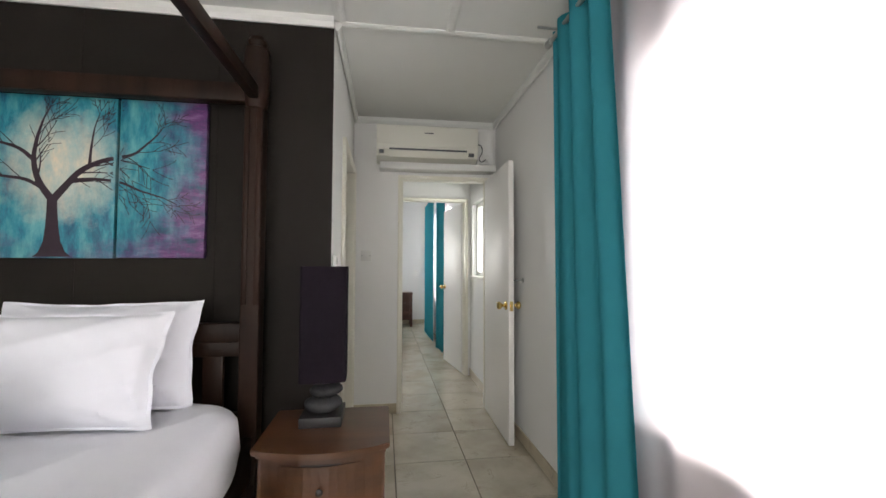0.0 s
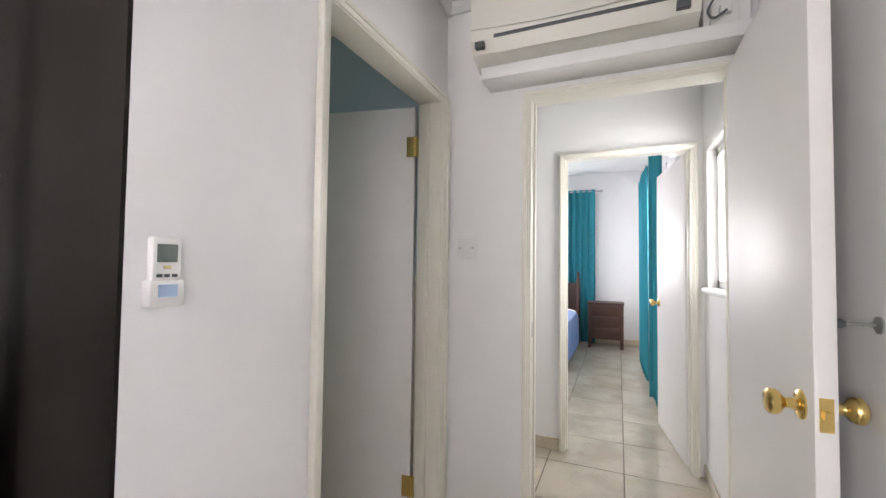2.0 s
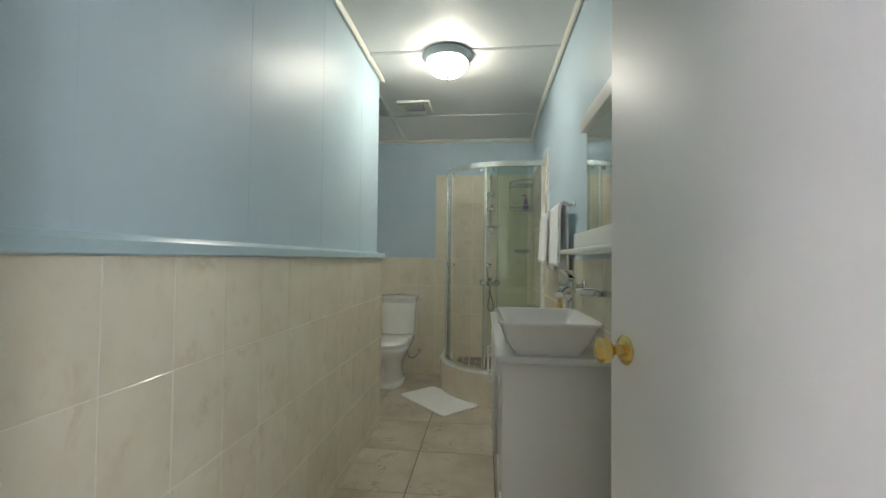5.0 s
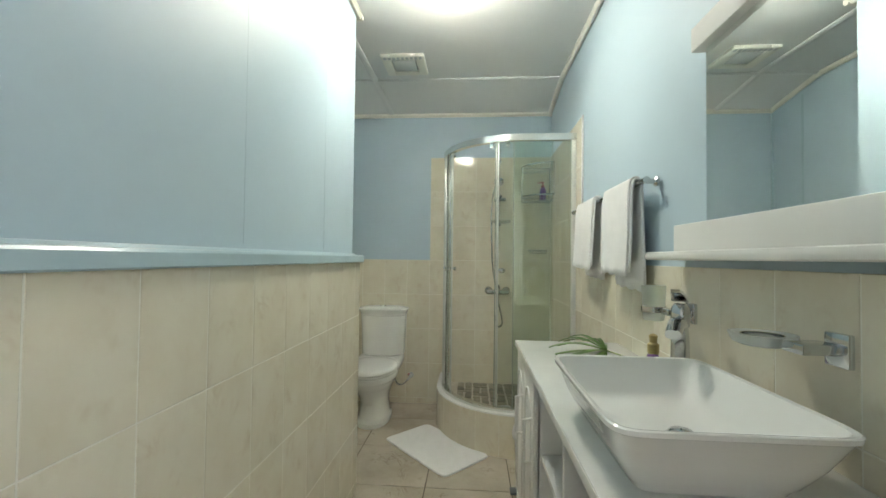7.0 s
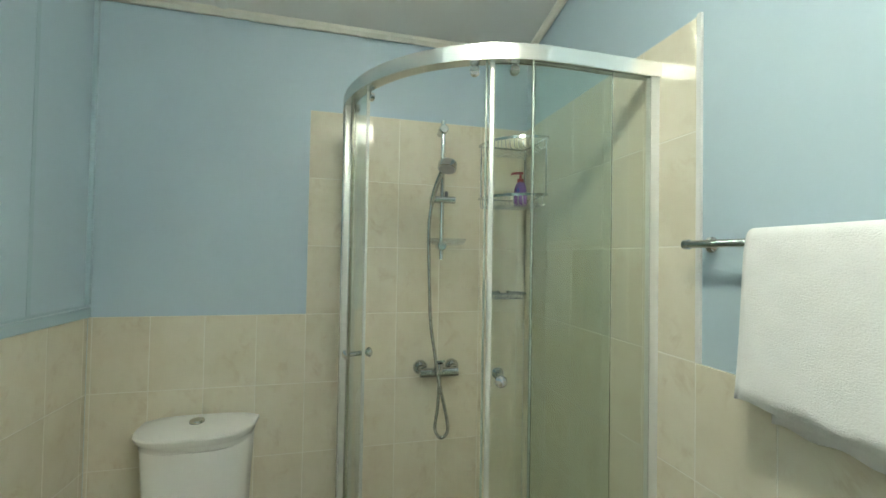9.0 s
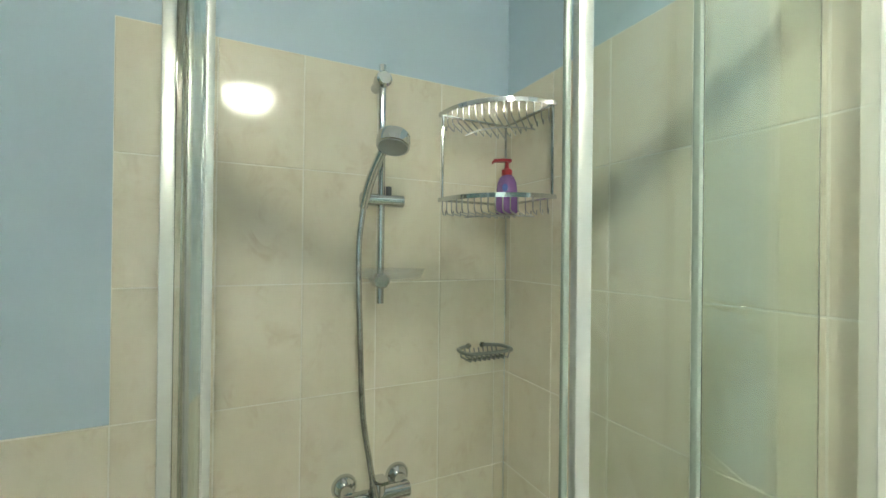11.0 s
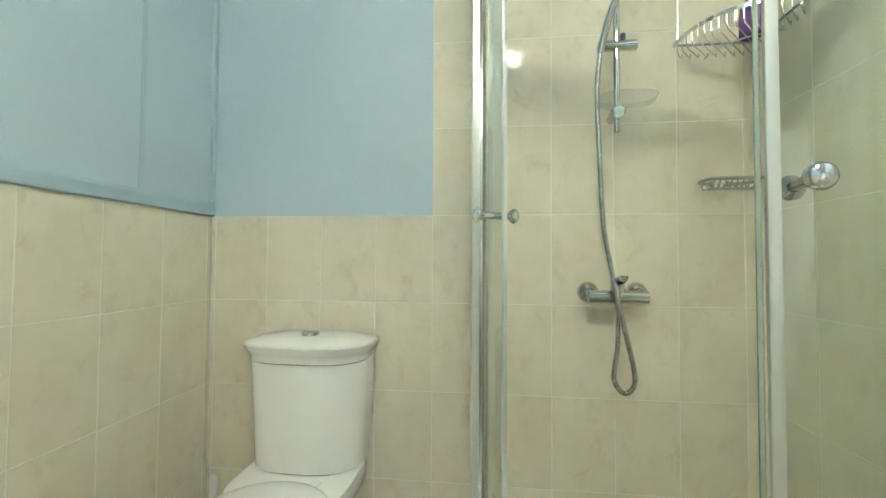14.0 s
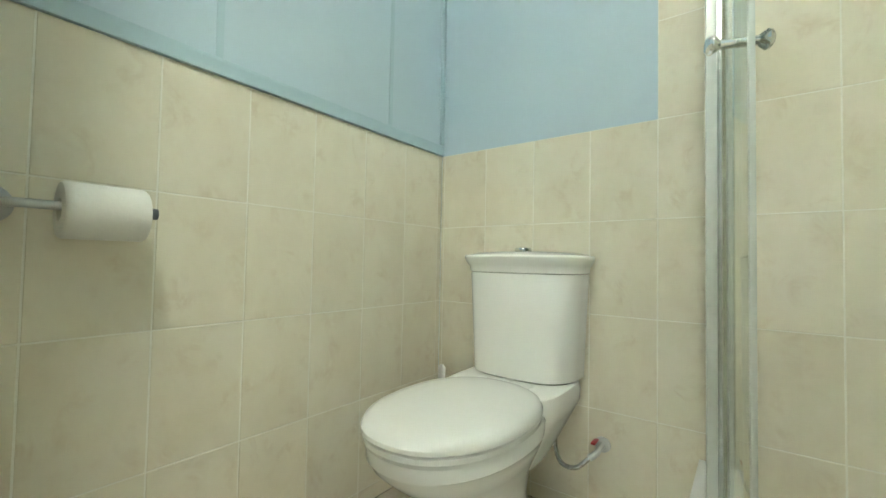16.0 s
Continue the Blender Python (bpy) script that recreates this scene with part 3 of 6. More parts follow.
# ---- doors ----
def casing(name, along, lo, hi, top, near, deep, w, mat, label, w_hi=None):
    """Lining and architrave of a doorway. along: the axis of the wall; near, deep: its two faces; w: architrave width."""
    own = tagged(new(name), label, "door frame", "", "structure")
    t, v = 0.022, w_hi or w
    out = -0.012 if near < deep else 0.012
    a, b = sorted((near + out, deep - out))

    def add(kind, rows):
        if along == "y":
            rows = [(r[2], r[3], r[0], r[1], r[4], r[5]) for r in rows]
        part(kind, boxes(*[(*r, 0.002) for r in rows]), mat, own)

    add("lining", [(lo - t, lo + 0.004, a, b, 0, top)])
    add("lining", [(hi - 0.004, hi + t, a, b, 0, top)])
    add("lining", [(lo - t, hi + t, a, b, top + 0.0005, top + t)])
    for face, o in ((near, out), (deep, -out)):
        c, d = sorted((face + o * 0.02, face + o * 1.5))
        e, f = sorted((face + o * 0.04, face + o * 2.1))
        add("architrave", [(lo - w, lo - 0.006, c, d, 0, top + 0.0055), (lo - w - 0.002, lo - w + 0.016, e, f, 0.001, top + w - 0.018)])
        add("architrave", [(hi + 0.006, hi + v, c, d, 0, top + 0.0055), (hi + v - 0.016, hi + v + 0.002, e, f, 0.001, top + w - 0.018)])
        add("architrave", [(lo - w, hi + v, c, d, top + 0.006, top + w), (lo - w - 0.002, hi + v + 0.002, e, f, top + w - 0.016, top + w + 0.002)])
    stop_at = (a + b) / 2 + (0.012 if near < deep else -0.012)
    add("door_stop_bead", [(lo + 0.004, lo + 0.014, stop_at - 0.012, stop_at + 0.012, 0, top)])
    add("door_stop_bead", [(hi - 0.014, hi - 0.004, stop_at - 0.012, stop_at + 0.012, 0, top)])
    return own


casing("door_casing_bathroom", "y", 2.832, 3.662, 2.085, NOOK, -0.172, 0.040, M_CREAM, "cream painted moulded bathroom door casing", 0.074)
casing("door_casing_bedroom", "x", 0.349, 1.128, 2.068, NORTH, 3.85, 0.030, M_CREAM, "cream painted bedroom door casing")
casing("door_casing_far", "x", 0.372, 1.146, 2.051, FAR, 4.96, 0.034, M_CREAM, "cream painted far door casing")


def knob(parent, x, y, z, side):
    """A turned door knob with its rose, on the face that looks to side (+1 or -1 in y)."""
    prof = ((0.001, 0), (0.032, 0.0), (0.033, 0.004), (0.027, 0.009), (0.013, 0.012), (0.011, 0.028), (0.014, 0.034), (0.024, 0.040), (0.029, 0.050), (0.028, 0.060), (0.020, 0.067), (0.001, 0.069))
    bm = lathe([(r, h * side) for r, h in prof], (x, y, z), "y", 28)
    return part("knob", bm, M_BRASS, parent, "polished brass knob")


def hinge(parent, x, y, z):
    bm = boxes((x - 0.002, x + 0.042, y - 0.0025, y + 0.0015, z - 0.05, z + 0.05), (x - 0.042, x - 0.002, y - 0.0025, y + 0.0015, z - 0.05, z + 0.05))
    for k in range(5):
        lathe(((0.006, z - 0.05 + 0.02 * k), (0.006, z - 0.0315 + 0.02 * k)), (x, y - 0.003, 0), "z", 12, bm)
    for dx in (-0.022, 0.022):
        for dz in (-0.033, 0, 0.033):
            lathe(((0.005, -0.004), (0.004, -0.0035), (0.001, -0.0032)), (x + dx, y, z + dz), "y", 10, bm)
    return part("hinge", bm, M_BRASS, parent, "brass butt hinge")


def flush_door(name, place, turn, width, height, label, handed, lock=1.0):
    """A flush leaf that hangs at its origin and reaches along -x (turned by turn)."""
    d = thing(name, place, label, "door", turn=turn)
    d["kind"] = "structure"
    leaf = part("leaf", box(-width, -0.003, -0.02, 0.02, 0.008, height, 0.0025), M_DOOR, d)
    knob(leaf, -width + 0.066, 0.02, lock, 1)
    knob(leaf, -width + 0.066, -0.02, lock, -1)
    part("latch", boxes((-width - 0.0015, -width + 0.001, -0.012, 0.012, lock - 0.035, lock + 0.035), (-width - 0.010, -width, -0.006, 0.006, lock - 0.008, lock + 0.008)), M_BRASS, leaf, "brass latch plate")
    for z in (0.225, height - 0.20):
        hinge(d, 0.0, handed * 0.021, z)
    return d


door_1 = flush_door("door_1", (-0.208, 3.680, 0), 11.0, 0.758, 2.078, "white flush bathroom door with brass knob, standing open", -1, 1.03)
door_2 = flush_door("door_2", (1.128, 3.745, 0), 89.0, 0.775, 2.066, "white flush bedroom door with brass knob, standing open", -1)
door_3 = flush_door("door_3", (1.142, 4.966, 0), -82.0, 0.76, 2.045, "white flush door of the far bedroom, standing open", 1)

# door stop on the outside wall, behind the bedroom door
stop = thing("door_stop", (EAST, 3.005, 1.187), "small chrome door stop on the white wall", "door stop")
part("rose", lathe(((0.018, 0), (0.018, -0.004), (0.010, -0.008)), (0, 0, 0), "x", 16), M_STEEL, stop)
part("arm", tube(((-0.005, 0, 0), (-0.06, 0, 0)), 0.004), M_STEEL, stop)
part("buffer", lathe(((0.006, -0.055), (0.010, -0.062), (0.010, -0.075), (0.004, -0.078)), (0, 0, 0), "x", 14), M_GREY_PLASTIC, stop)
strike = thing("strike_plate", (0.3535, 3.79, 1.0), "small steel strike plate on the door lining", "strike plate")
part("plate", boxes((-0.001, 0.0015, -0.012, 0.012, -0.035, 0.035, 0.0005)), M_STEEL, strike)


# ---- windows ----
def window(name, y0, y1, z0, z1, label, bars):
    w = thing(name, (EAST, (y0 + y1) / 2, z0), label, "window")
    w["kind"] = "structure"
    h, d = (y1 - y0) / 2, z1 - z0
    part("window_frame", boxes((0.05, 0.10, -h, -h + 0.045, 0, d), (0.05, 0.10, h - 0.045, h, 0, d), (0.05, 0.10, -h, h, 0, 0.045), (0.05, 0.10, -h, h, d - 0.045, d),
                               *[(0.055, 0.095, -h + 2 * h * k / bars - 0.02, -h + 2 * h * k / bars + 0.02, 0.04, d - 0.04) for k in range(1, bars)]), M_PLASTIC, w, "white metal frame", False)
    part("window_sill", box(-0.03, 0.05, -h - 0.03, h + 0.03, -0.028, -0.001, 0.005), M_WHITE, w)
    for k in range(bars):
        a, b = -h + 2 * h * k / bars + 0.02, -h + 2 * h * (k + 1) / bars - 0.02
        p = part("pane", box(0.072, 0.078, a, b, 0.04, d - 0.04), M_GLASS, w, "", False)
        p.visible_shadow = False
    return w


window("window_1", -1.5, 1.52, 0.72, 2.10, "wide bedroom window behind the sheer curtain", 3)
# unseen window frame, added around the south fill light
sw = thing("added_window_4", (-0.6, -1.60, 0.5), "tall window opposite the bed, unseen and added for fill light", "window")
sw["kind"] = "structure"
part("window_frame", boxes((-1.0, -0.95, -0.10, -0.05, 0, 1.7), (0.95, 1.0, -0.10, -0.05, 0, 1.7), (-0.95, 0.95, -0.10, -0.05, 0, 0.05), (-0.95, 0.95, -0.10, -0.05, 1.65, 1.7), (-0.025, 0.025, -0.095, -0.055, 0.05, 1.65)), M_PLASTIC, sw, "", False)
window("window_2", 4.20, 4.765, 1.175, 2.005, "small white passage window in bright daylight", 2)
window("window_3", 6.3, 8.0, 0.7, 2.2, "far bedroom window behind a teal curtain", 2)


# ---- bedroom ----
def cushion(bm_size, soft=2.6, seed=0):
    """A stuffed pillow lying in the xz plane, thickest in the middle, with puckered corners."""
    w, h, t = bm_size
    rng = random.Random(seed)
    ph = [rng.uniform(0, 6) for _ in range(6)]
    n = 40

    def surf(side):
        rows = []
        for j in range(n + 1):
            v = -1 + 2 * j / n
            row = []
            for i in range(n + 1):
                u = -1 + 2 * i / n
                cu, cv = min(1.0, abs(u) / 0.95), min(1.0, abs(v) / 0.93)
                fat = 0.012 + (max(0.0, 1 - cu ** soft) * max(0.0, 1 - cv ** soft)) ** 0.5
                pull = 1 - 0.05 * (1 - abs(v) ** 2) * abs(u) ** 3
                pullv = 1 - 0.07 * (1 - abs(u) ** 2) * abs(v) ** 3
                crease = 0.008 * math.sin(7 * u + 3 * v + ph[0]) * abs(u) + 0.006 * math.sin(11 * v - 5 * u + ph[1]) * abs(v)
                crease += 0.005 * (1 - abs(math.sin(5.5 * (v - 0.5 * u) + ph[3]))) ** 3 + 0.004 * (1 - abs(math.sin(7 * (u + 0.7 * v) + ph[4]))) ** 4
                crease += 0.004 * math.sin(16 * (u + v) + ph[2]) * (abs(u * v))
                for cx, cz, k in ((1, 1, 0.9), (1, -1, 1.3), (-1, 1, 1.1), (-1, -1, 0.8)):
                    far = math.hypot(u - cx, (v - cz) * 0.7)
                    turn = math.atan2(v - cz, u - cx)
                    crease += 0.012 * k * math.exp(-((far - 0.45) / 0.28) ** 2) * (1 - abs(math.sin(4.5 * turn + ph[1] * k))) ** 3
                flap = (0.014 * math.sin(5 * u + 4 * v + ph[5]) + 0.008 * math.sin(13 * u - 9 * v + ph[3])) * max(abs(u), abs(v)) ** 8
                edge = max(0.0, 1 - max(abs(u), abs(v)) ** 22)
                y = flap + side * edge * (t / 2 * fat + (crease if fat > 0.05 else 0))
                row.append(Vector((u * w / 2 * pull, y, v * h / 2 * pullv)))
            rows.append(row)
        return rows

    bm = sheet(surf(1))
    g = surf(-1)
    verts = [[bm.verts.new(p) for p in r] for r in g]
    for a, b in zip(verts, verts[1:]):
        for i in range(n):
            bm.faces.new((a[i], b[i], b[i + 1], a[i + 1]))
    bmesh.ops.remove_doubles(bm, verts=bm.verts, dist=0.0008)
    return bm


def pillow(name, place, tilt, turn, size, label, mat=M_LINEN, seed=0):
    p = thing(name, place, label, "pillow")
    p.matrix_world = pose(*place, tilt, 0, turn)
    part("cover", cushion(size, seed=seed), mat, p)
    return p


bed = thing("four_poster_bed", (-1.30, 1.2, 0), "dark-stained wooden four-poster bed with panelled headboard", "bed")


def bed_post(x, y, top):
    """A square tapering post with sunk panels and a turned finial."""
    steps = ((0, 2.05, 0.043),)
    loops = []
    for z0, z1, w in steps:
        loops += [ring(x, y, z0 + 0.003, w - 0.004, w - 0.004, 16, 32), ring(x, y, z0 + 0.008, w, w, 16, 32), ring(x, y, z1 - 0.008, w, w, 16, 32), ring(x, y, z1 - 0.003, w - 0.004, w - 0.004, 16, 32)]
    loops += [ring(x, y, z, r, r, 2.4, 32) for r, z in ((0.044, 2.05), (0.05, 2.07), (0.056, 2.12), (0.058, 2.30), (0.054, 2.34), (0.034, 2.352), (0.040, 2.364), (0.044, 2.378), (0.036, 2.398), (0.001, 2.402))]
    bm = loft(loops)
    ob = part("post", bm, M_DARK_WOOD, bed)
    for s in (-0.027, 0.027):
        part("moulding", box(x + s - 0.0125, x + s + 0.0125, y - 0.0475, y - 0.040, 1.106, 2.044, 0.003), M_DARK_WOOD, ob)
    return ob


for x in (0.88, -0.88):
    bed_post(x, 0.97, 2.4)
for x in (-0.88,):
    bed_post(x, -1.05, 2.4)
part("canopy_rail", box(-0.84, 0.84, 0.935, 1.0, 2.075, 2.165, 0.008), M_DARK_WOOD, bed)
for x in (0.88, -0.88):
    part("canopy_rail", box(x - 0.022, x + 0.022, -1.05, 0.93, 2.085, 2.15, 0.006), M_DARK_WOOD, bed)
part("headboard", boxes((-0.84, 0.84, 0.945, 0.995, 0.93, 1.02, 0.008), (-0.84, 0.84, 0.95, 0.99, 0.865, 0.932, 0.004), (-0.84, 0.84, 0.95, 0.99, 0.50, 0.60, 0.004)), M_DARK_WOOD, bed)
for k in range(9):
    x = 0.715 - k * 0.178
    part("slat", box(x - 0.045, x + 0.045, 0.957, 0.983, 0.59, 0.868, 0.003), M_DARK_WOOD, bed)
for x in (0.885, -0.885):
    part("side_rail", box(x - 0.018, x + 0.018, -1.05, 0.93, 0.30, 0.50, 0.005), M_DARK_WOOD, bed)

mattress = thing("mattress", (-1.30, 1.10, 0.42), "deep mattress in a fitted white cotton sheet", "mattress")
loops = []
rows = [(z, k, 1.0) for z, k in ((0.0, 0.0), (0.02, 0.006), (0.10, 0.014), (0.18, 0.012), (0.215, 0.006), (0.24, -0.008), (0.258, -0.028), (0.268, -0.055), (0.273, -0.09))]
rows += [(0.274 + 0.003 * j / 26, -0.09, 1 - j / 26) for j in range(1, 26)]
for z, k, shrink in rows:
    lp = ring(0, 0, z, (0.915 + k) * shrink, (1.0 + k) * shrink, 9.0 - 4 * (1 - shrink), 200)
    for p in lp:
        t = min(1.0, z / 0.27) ** 4
        drift = 1.1 * math.sin(2.3 * p.x + 1.1) + 0.9 * math.sin(1.7 * p.y)
        ridge = (1 - abs(math.sin(6.5 * (0.85 * p.x - 0.5 * p.y) + drift))) ** 3
        small = (1 - abs(math.sin(13 * (0.7 * p.x + 0.35 * p.y) + 1.6 * drift))) ** 3
        p.z += t * (0.020 * ridge * (0.35 + 0.65 * math.sin(2.1 * p.y + 0.8) ** 2) + 0.011 * small + 0.006 * math.sin(5 * p.x + 3 * p.y))
        if shrink == 1.0 and 0.05 < z < 0.26:
            d = 0.006 * (1 - abs(math.sin(9 * (p.x + p.y) + 30 * z))) ** 4
            p.x, p.y = p.x * (1 + d), p.y * (1 + d)
    loops.append(lp)
part("fitted_sheet", loft(loops), M_LINEN, mattress)

pillow("pillow", (-0.985, 1.80, 0.905), -20, 0, (0.72, 0.44, 0.19), "plump white cotton pillow standing against another", seed=3)
pillow("pillow", (-0.96, 1.99, 0.915), -14, 4, (0.74, 0.46, 0.17), "plump white cotton pillow leaning on the headboard", seed=5)
ball = thing("cushion", (-1.03, 1.37, 0.80), "round teal and white patterned cushion", "cushion")
part("cover", lathe([(0.15 * math.cos(a) ** 0.8, 0.105 * math.sin(a)) for a in [-1.55 + 3.1 * k / 16 for k in range(17)]], (0, 0, 0), "y", 36),
     material("teal_white_print", (0.62, 0.66, 0.62), 0.8, scale=22, colour2=(0.04, 0.30, 0.38), sharp=(0.44, 0.52)), ball)
ball.matrix_world = pose(-1.03, 1.37, 0.845, -30, 0, 20)
throw = thing("bed_throw", (-0.72, 1.04, 0.696), "folded dark grey throw across the bed", "throw")
part("fold", loft([ring(0, 0, z, 0.40 + k, 0.14 + k, 5, 48) for z, k in ((0.0, 0), (0.02, 0.012), (0.045, 0.010), (0.058, -0.01), (0.060, -0.05))]),
     material("dark_grey_wool", (0.05, 0.05, 0.06), 0.9, vary=0.3, scale=30, bump=0.5, bump_scale=200), throw)

# painting in two canvases
def canvas(x0, x1, z0, z1, label):
    c = thing("painting", ((x0 + x1) / 2, HEAD - 0.004, z0), label, "painting", "tree painting in two canvases")
    w, h = (x1 - x0) / 2, z1 - z0
    part("canvas", box(-w, w, -0.034, 0, 0, h, 0.003), M_CANVAS, c)
    return c


LEFT_CANVAS = canvas(-1.72, -1.09, 1.323, 2.10, "square canvas of a dark bare tree on teal")
RIGHT_CANVAS = canvas(-1.076, -0.682, 1.326, 2.10, "narrow canvas of bare branches on teal and violet")


def tree_strokes():
    """Tapering painted strokes: a flared trunk that forks again and again. Returns rows of points with widths."""
    rng = random.Random(11)
    out = []

    def grow(x, z, a, length, w, depth):
        n, pts = 13, []
        bend = rng.uniform(-0.5, 0.5)
        for i in range(n):
            t = i / (n - 1)
            pts.append((x, z, w * (1 - 0.55 * t)))
            a += bend * 0.08 + rng.uniform(-0.06, 0.06)
            x += math.cos(a) * length / (n - 1)
            z += math.sin(a) * length / (n - 1)
            if depth < 4 and i in (5, 7, 10) and rng.random() < 0.85:
                grow(x, z, a + rng.choice((-1, 1)) * rng.uniform(0.45, 0.8), length * rng.uniform(0.45, 0.62), w * 0.5 * (1 - 0.4 * t), depth + 1)
        out.append(pts)
        if depth < 4:
            for s in (-1, 1):
                grow(x, z, a + s * rng.uniform(0.22, 0.5), length * rng.uniform(0.6, 0.78), w * 0.48, depth + 1)

    out.append([(-1.349, 1.326, 0.165), (-1.35, 1.35, 0.115), (-1.351, 1.40, 0.074), (-1.353, 1.47, 0.056), (-1.355, 1.55, 0.046), (-1.356, 1.615, 0.044)])

    def limb(points, w0, w1):
        """A main limb along a curve, with branches springing from both of its sides."""
        line = smooth_line([(x, 0, z) for x, z in points], 6)
        n = len(line)
        out.append([(p[0], p[2], w0 + (w1 - w0) * i / (n - 1)) for i, p in enumerate(line)])
        for i in range(7, n - 1, 4):
            a = math.atan2(line[i + 1][2] - line[i - 1][2], line[i + 1][0] - line[i - 1][0])
            w = (w0 + (w1 - w0) * i / (n - 1)) * 0.34
            grow(line[i][0], line[i][2], a + (1 if i % 4 == 1 else -1) * rng.uniform(0.45, 0.8), rng.uniform(0.10, 0.17), w, 3)
        a = math.atan2(line[-1][2] - line[-2][2], line[-1][0] - line[-2][0])
        grow(line[-1][0], line[-1][2], a, 0.10, w1, 2)

    limb(((-1.359, 1.60), (-1.416, 1.688), (-1.44, 1.787), (-1.43, 1.887), (-1.413, 1.958)), 0.034, 0.010)
    limb(((-1.44, 1.787), (-1.502, 1.838), (-1.583, 1.865), (-1.66, 1.88)), 0.020, 0.008)
    limb(((-1.38, 1.643), (-1.47, 1.692), (-1.577, 1.708), (-1.66, 1.735)), 0.020, 0.008)
    limb(((-1.352, 1.60), (-1.30, 1.668), (-1.24, 1.74), (-1.158, 1.787), (-1.088, 1.809), (-1.01, 1.831), (-0.94, 1.895)), 0.036, 0.009)
    limb(((-1.202, 1.76), (-1.199, 1.836), (-1.189, 1.93)), 0.016, 0.007)
    limb(((-1.266, 1.695), (-1.183, 1.702), (-1.07, 1.691), (-0.983, 1.654), (-0.90, 1.628)), 0.018, 0.007)
    return out


STROKES = tree_strokes()
for owner, lo, hi in ((LEFT_CANVAS, -1.712, -1.094), (RIGHT_CANVAS, -1.072, -0.69)):
    bm = bmesh.new()
    ox, oy, oz = owner.matrix_world.translation
    for k, pts in enumerate(STROKES):
        runs, rings = [], []
        for i, (x, z, w) in enumerate(pts):
            if not (lo < x < hi and 1.326 <= z < 2.092):
                runs.append(rings)
                rings = []
                continue
            x2, z2, _ = pts[min(i + 1, len(pts) - 1)]
            x1, z1, _ = pts[max(i - 1, 0)]
            d = Vector((x2 - x1, z2 - z1)).normalized()
            s = Vector((-d.y, d.x)) * max(w, 0.0026) / 2
            y = -0.0352 - 0.00004 * (k % 20)
            rings.append([Vector((min(max(x + q * s.x, lo), hi) - ox, y, max(z + q * s.y, 1.328) - oz)) for q in (-1, 1)])
        for run in runs + [rings]:
            g = [[bm.verts.new(p) for p in r] for r in run]
            for a, b in zip(g, g[1:]):
                bm.faces.new((a[0], a[1], b[1], b[0]))
    part("painted_tree", bm, M_BARK, owner, "dark painted tree branches", False)

# nightstand
stand = thing("nightstand", (-0.02, 1.90, 0), "brown varnished wooden nightstand with a bowed drawer front", "nightstand")


def bowed(y_front, bulge, half, back, z0, z1):
    k = 12
    pts = [(-half + 2 * half * i / k, y_front - bulge * (1 - (2 * i / k - 1) ** 2)) for i in range(k + 1)]
    loop = [Vector((x, y, 0)) for x, y in pts] + [Vector((half, back, 0)), Vector((-half, back, 0))]
    return loft([[p + Vector((0, 0, z)) for p in loop] for z in (z0, z1)])


bm = bowed(-0.218, 0.065, 0.25, 0.19, 0.606, 0.628)
bmesh.ops.bevel(bm, geom=list(bm.edges), offset=0.004, segments=2, affect="EDGES")
part("tabletop", bm, M_BROWN_WOOD, stand)
part("moulding", bowed(-0.200, 0.058, 0.236, 0.185, 0.588, 0.606), M_BROWN_WOOD, stand, "", False)
part("body", bowed(-0.185, 0.052, 0.225, 0.18, 0.10, 0.588), M_BROWN_WOOD, stand, "", False)
for z0, z1 in ((0.40, 0.565), (0.225, 0.385), (0.115, 0.21)):
    # solid black slab: its rim paints the gap's shade round the drawer
    part("drawer_gap_shade", bowed(-0.1885, 0.0505, 0.1895, -0.16, z0 - 0.0045, z1 + 0.0045), M_BLACK, stand, "black slab standing in for the shade round the drawer", False)
    d = part("drawer", bowed(-0.198, 0.049, 0.185, -0.16, z0, z1), M_BROWN_WOOD, stand, "", False)
    part("knob", lathe(((0.006, 0), (0.005, -0.012), (0.012, -0.018), (0.013, -0.024), (0.001, -0.030)), (0, -0.240, (z0 + z1) / 2), "y", 16), M_BLACK, d, "dark round knob")
for x in (-0.21, 0.21):
    for y in (-0.165, 0.16):
        part("leg", box(x - 0.022, x + 0.022, y - 0.022, y + 0.022, 0, 0.59, 0.004), M_BROWN_WOOD, stand)

# table lamp
tl = thing("table_lamp", (-0.052, 1.955, 0.628), "table lamp with tall dark square shade on stacked stones", "lamp")
part("plinth", box(-0.085, 0.085, -0.105, 0.085, 0, 0.042, 0.004), M_BLACK, tl)
for z, rx, ry, h, dx in ((0.072, 0.080, 0.062, 0.034, 0.0), (0.130, 0.070, 0.056, 0.028, 0.012), (0.172, 0.045, 0.04, 0.016, 0.0)):
    loops = []
    for i in range(11):
        a = -math.pi / 2 + math.pi * i / 10
        lp = ring(dx, -0.01, z + h * math.sin(a), max(rx * math.cos(a) ** 0.7, 0.002), max(ry * math.cos(a) ** 0.7, 0.002), 2.3, 24)
        for p in lp:
            p.z += 0.004 * math.sin(40 * p.x + 30 * p.y)
        loops.append(lp)
    part("stone", loft(loops), M_PEBBLE, tl)
part("stem", tube(((0, 0, 0.04), (0, 0, 0.30)), 0.006), M_BRASS, tl)
HALF = 0.096
out = [ring(0, 0, z, HALF * k, HALF * k, 14, 40) for z, k in ((0.178, 0.985), (0.182, 1.0), (0.655, 1.0), (0.660, 0.99), (0.656, 0.965), (0.182, 0.965))]
sh = part("shade", loft(out, closed=True), M_SHADE, tl, "tall dark fabric shade")
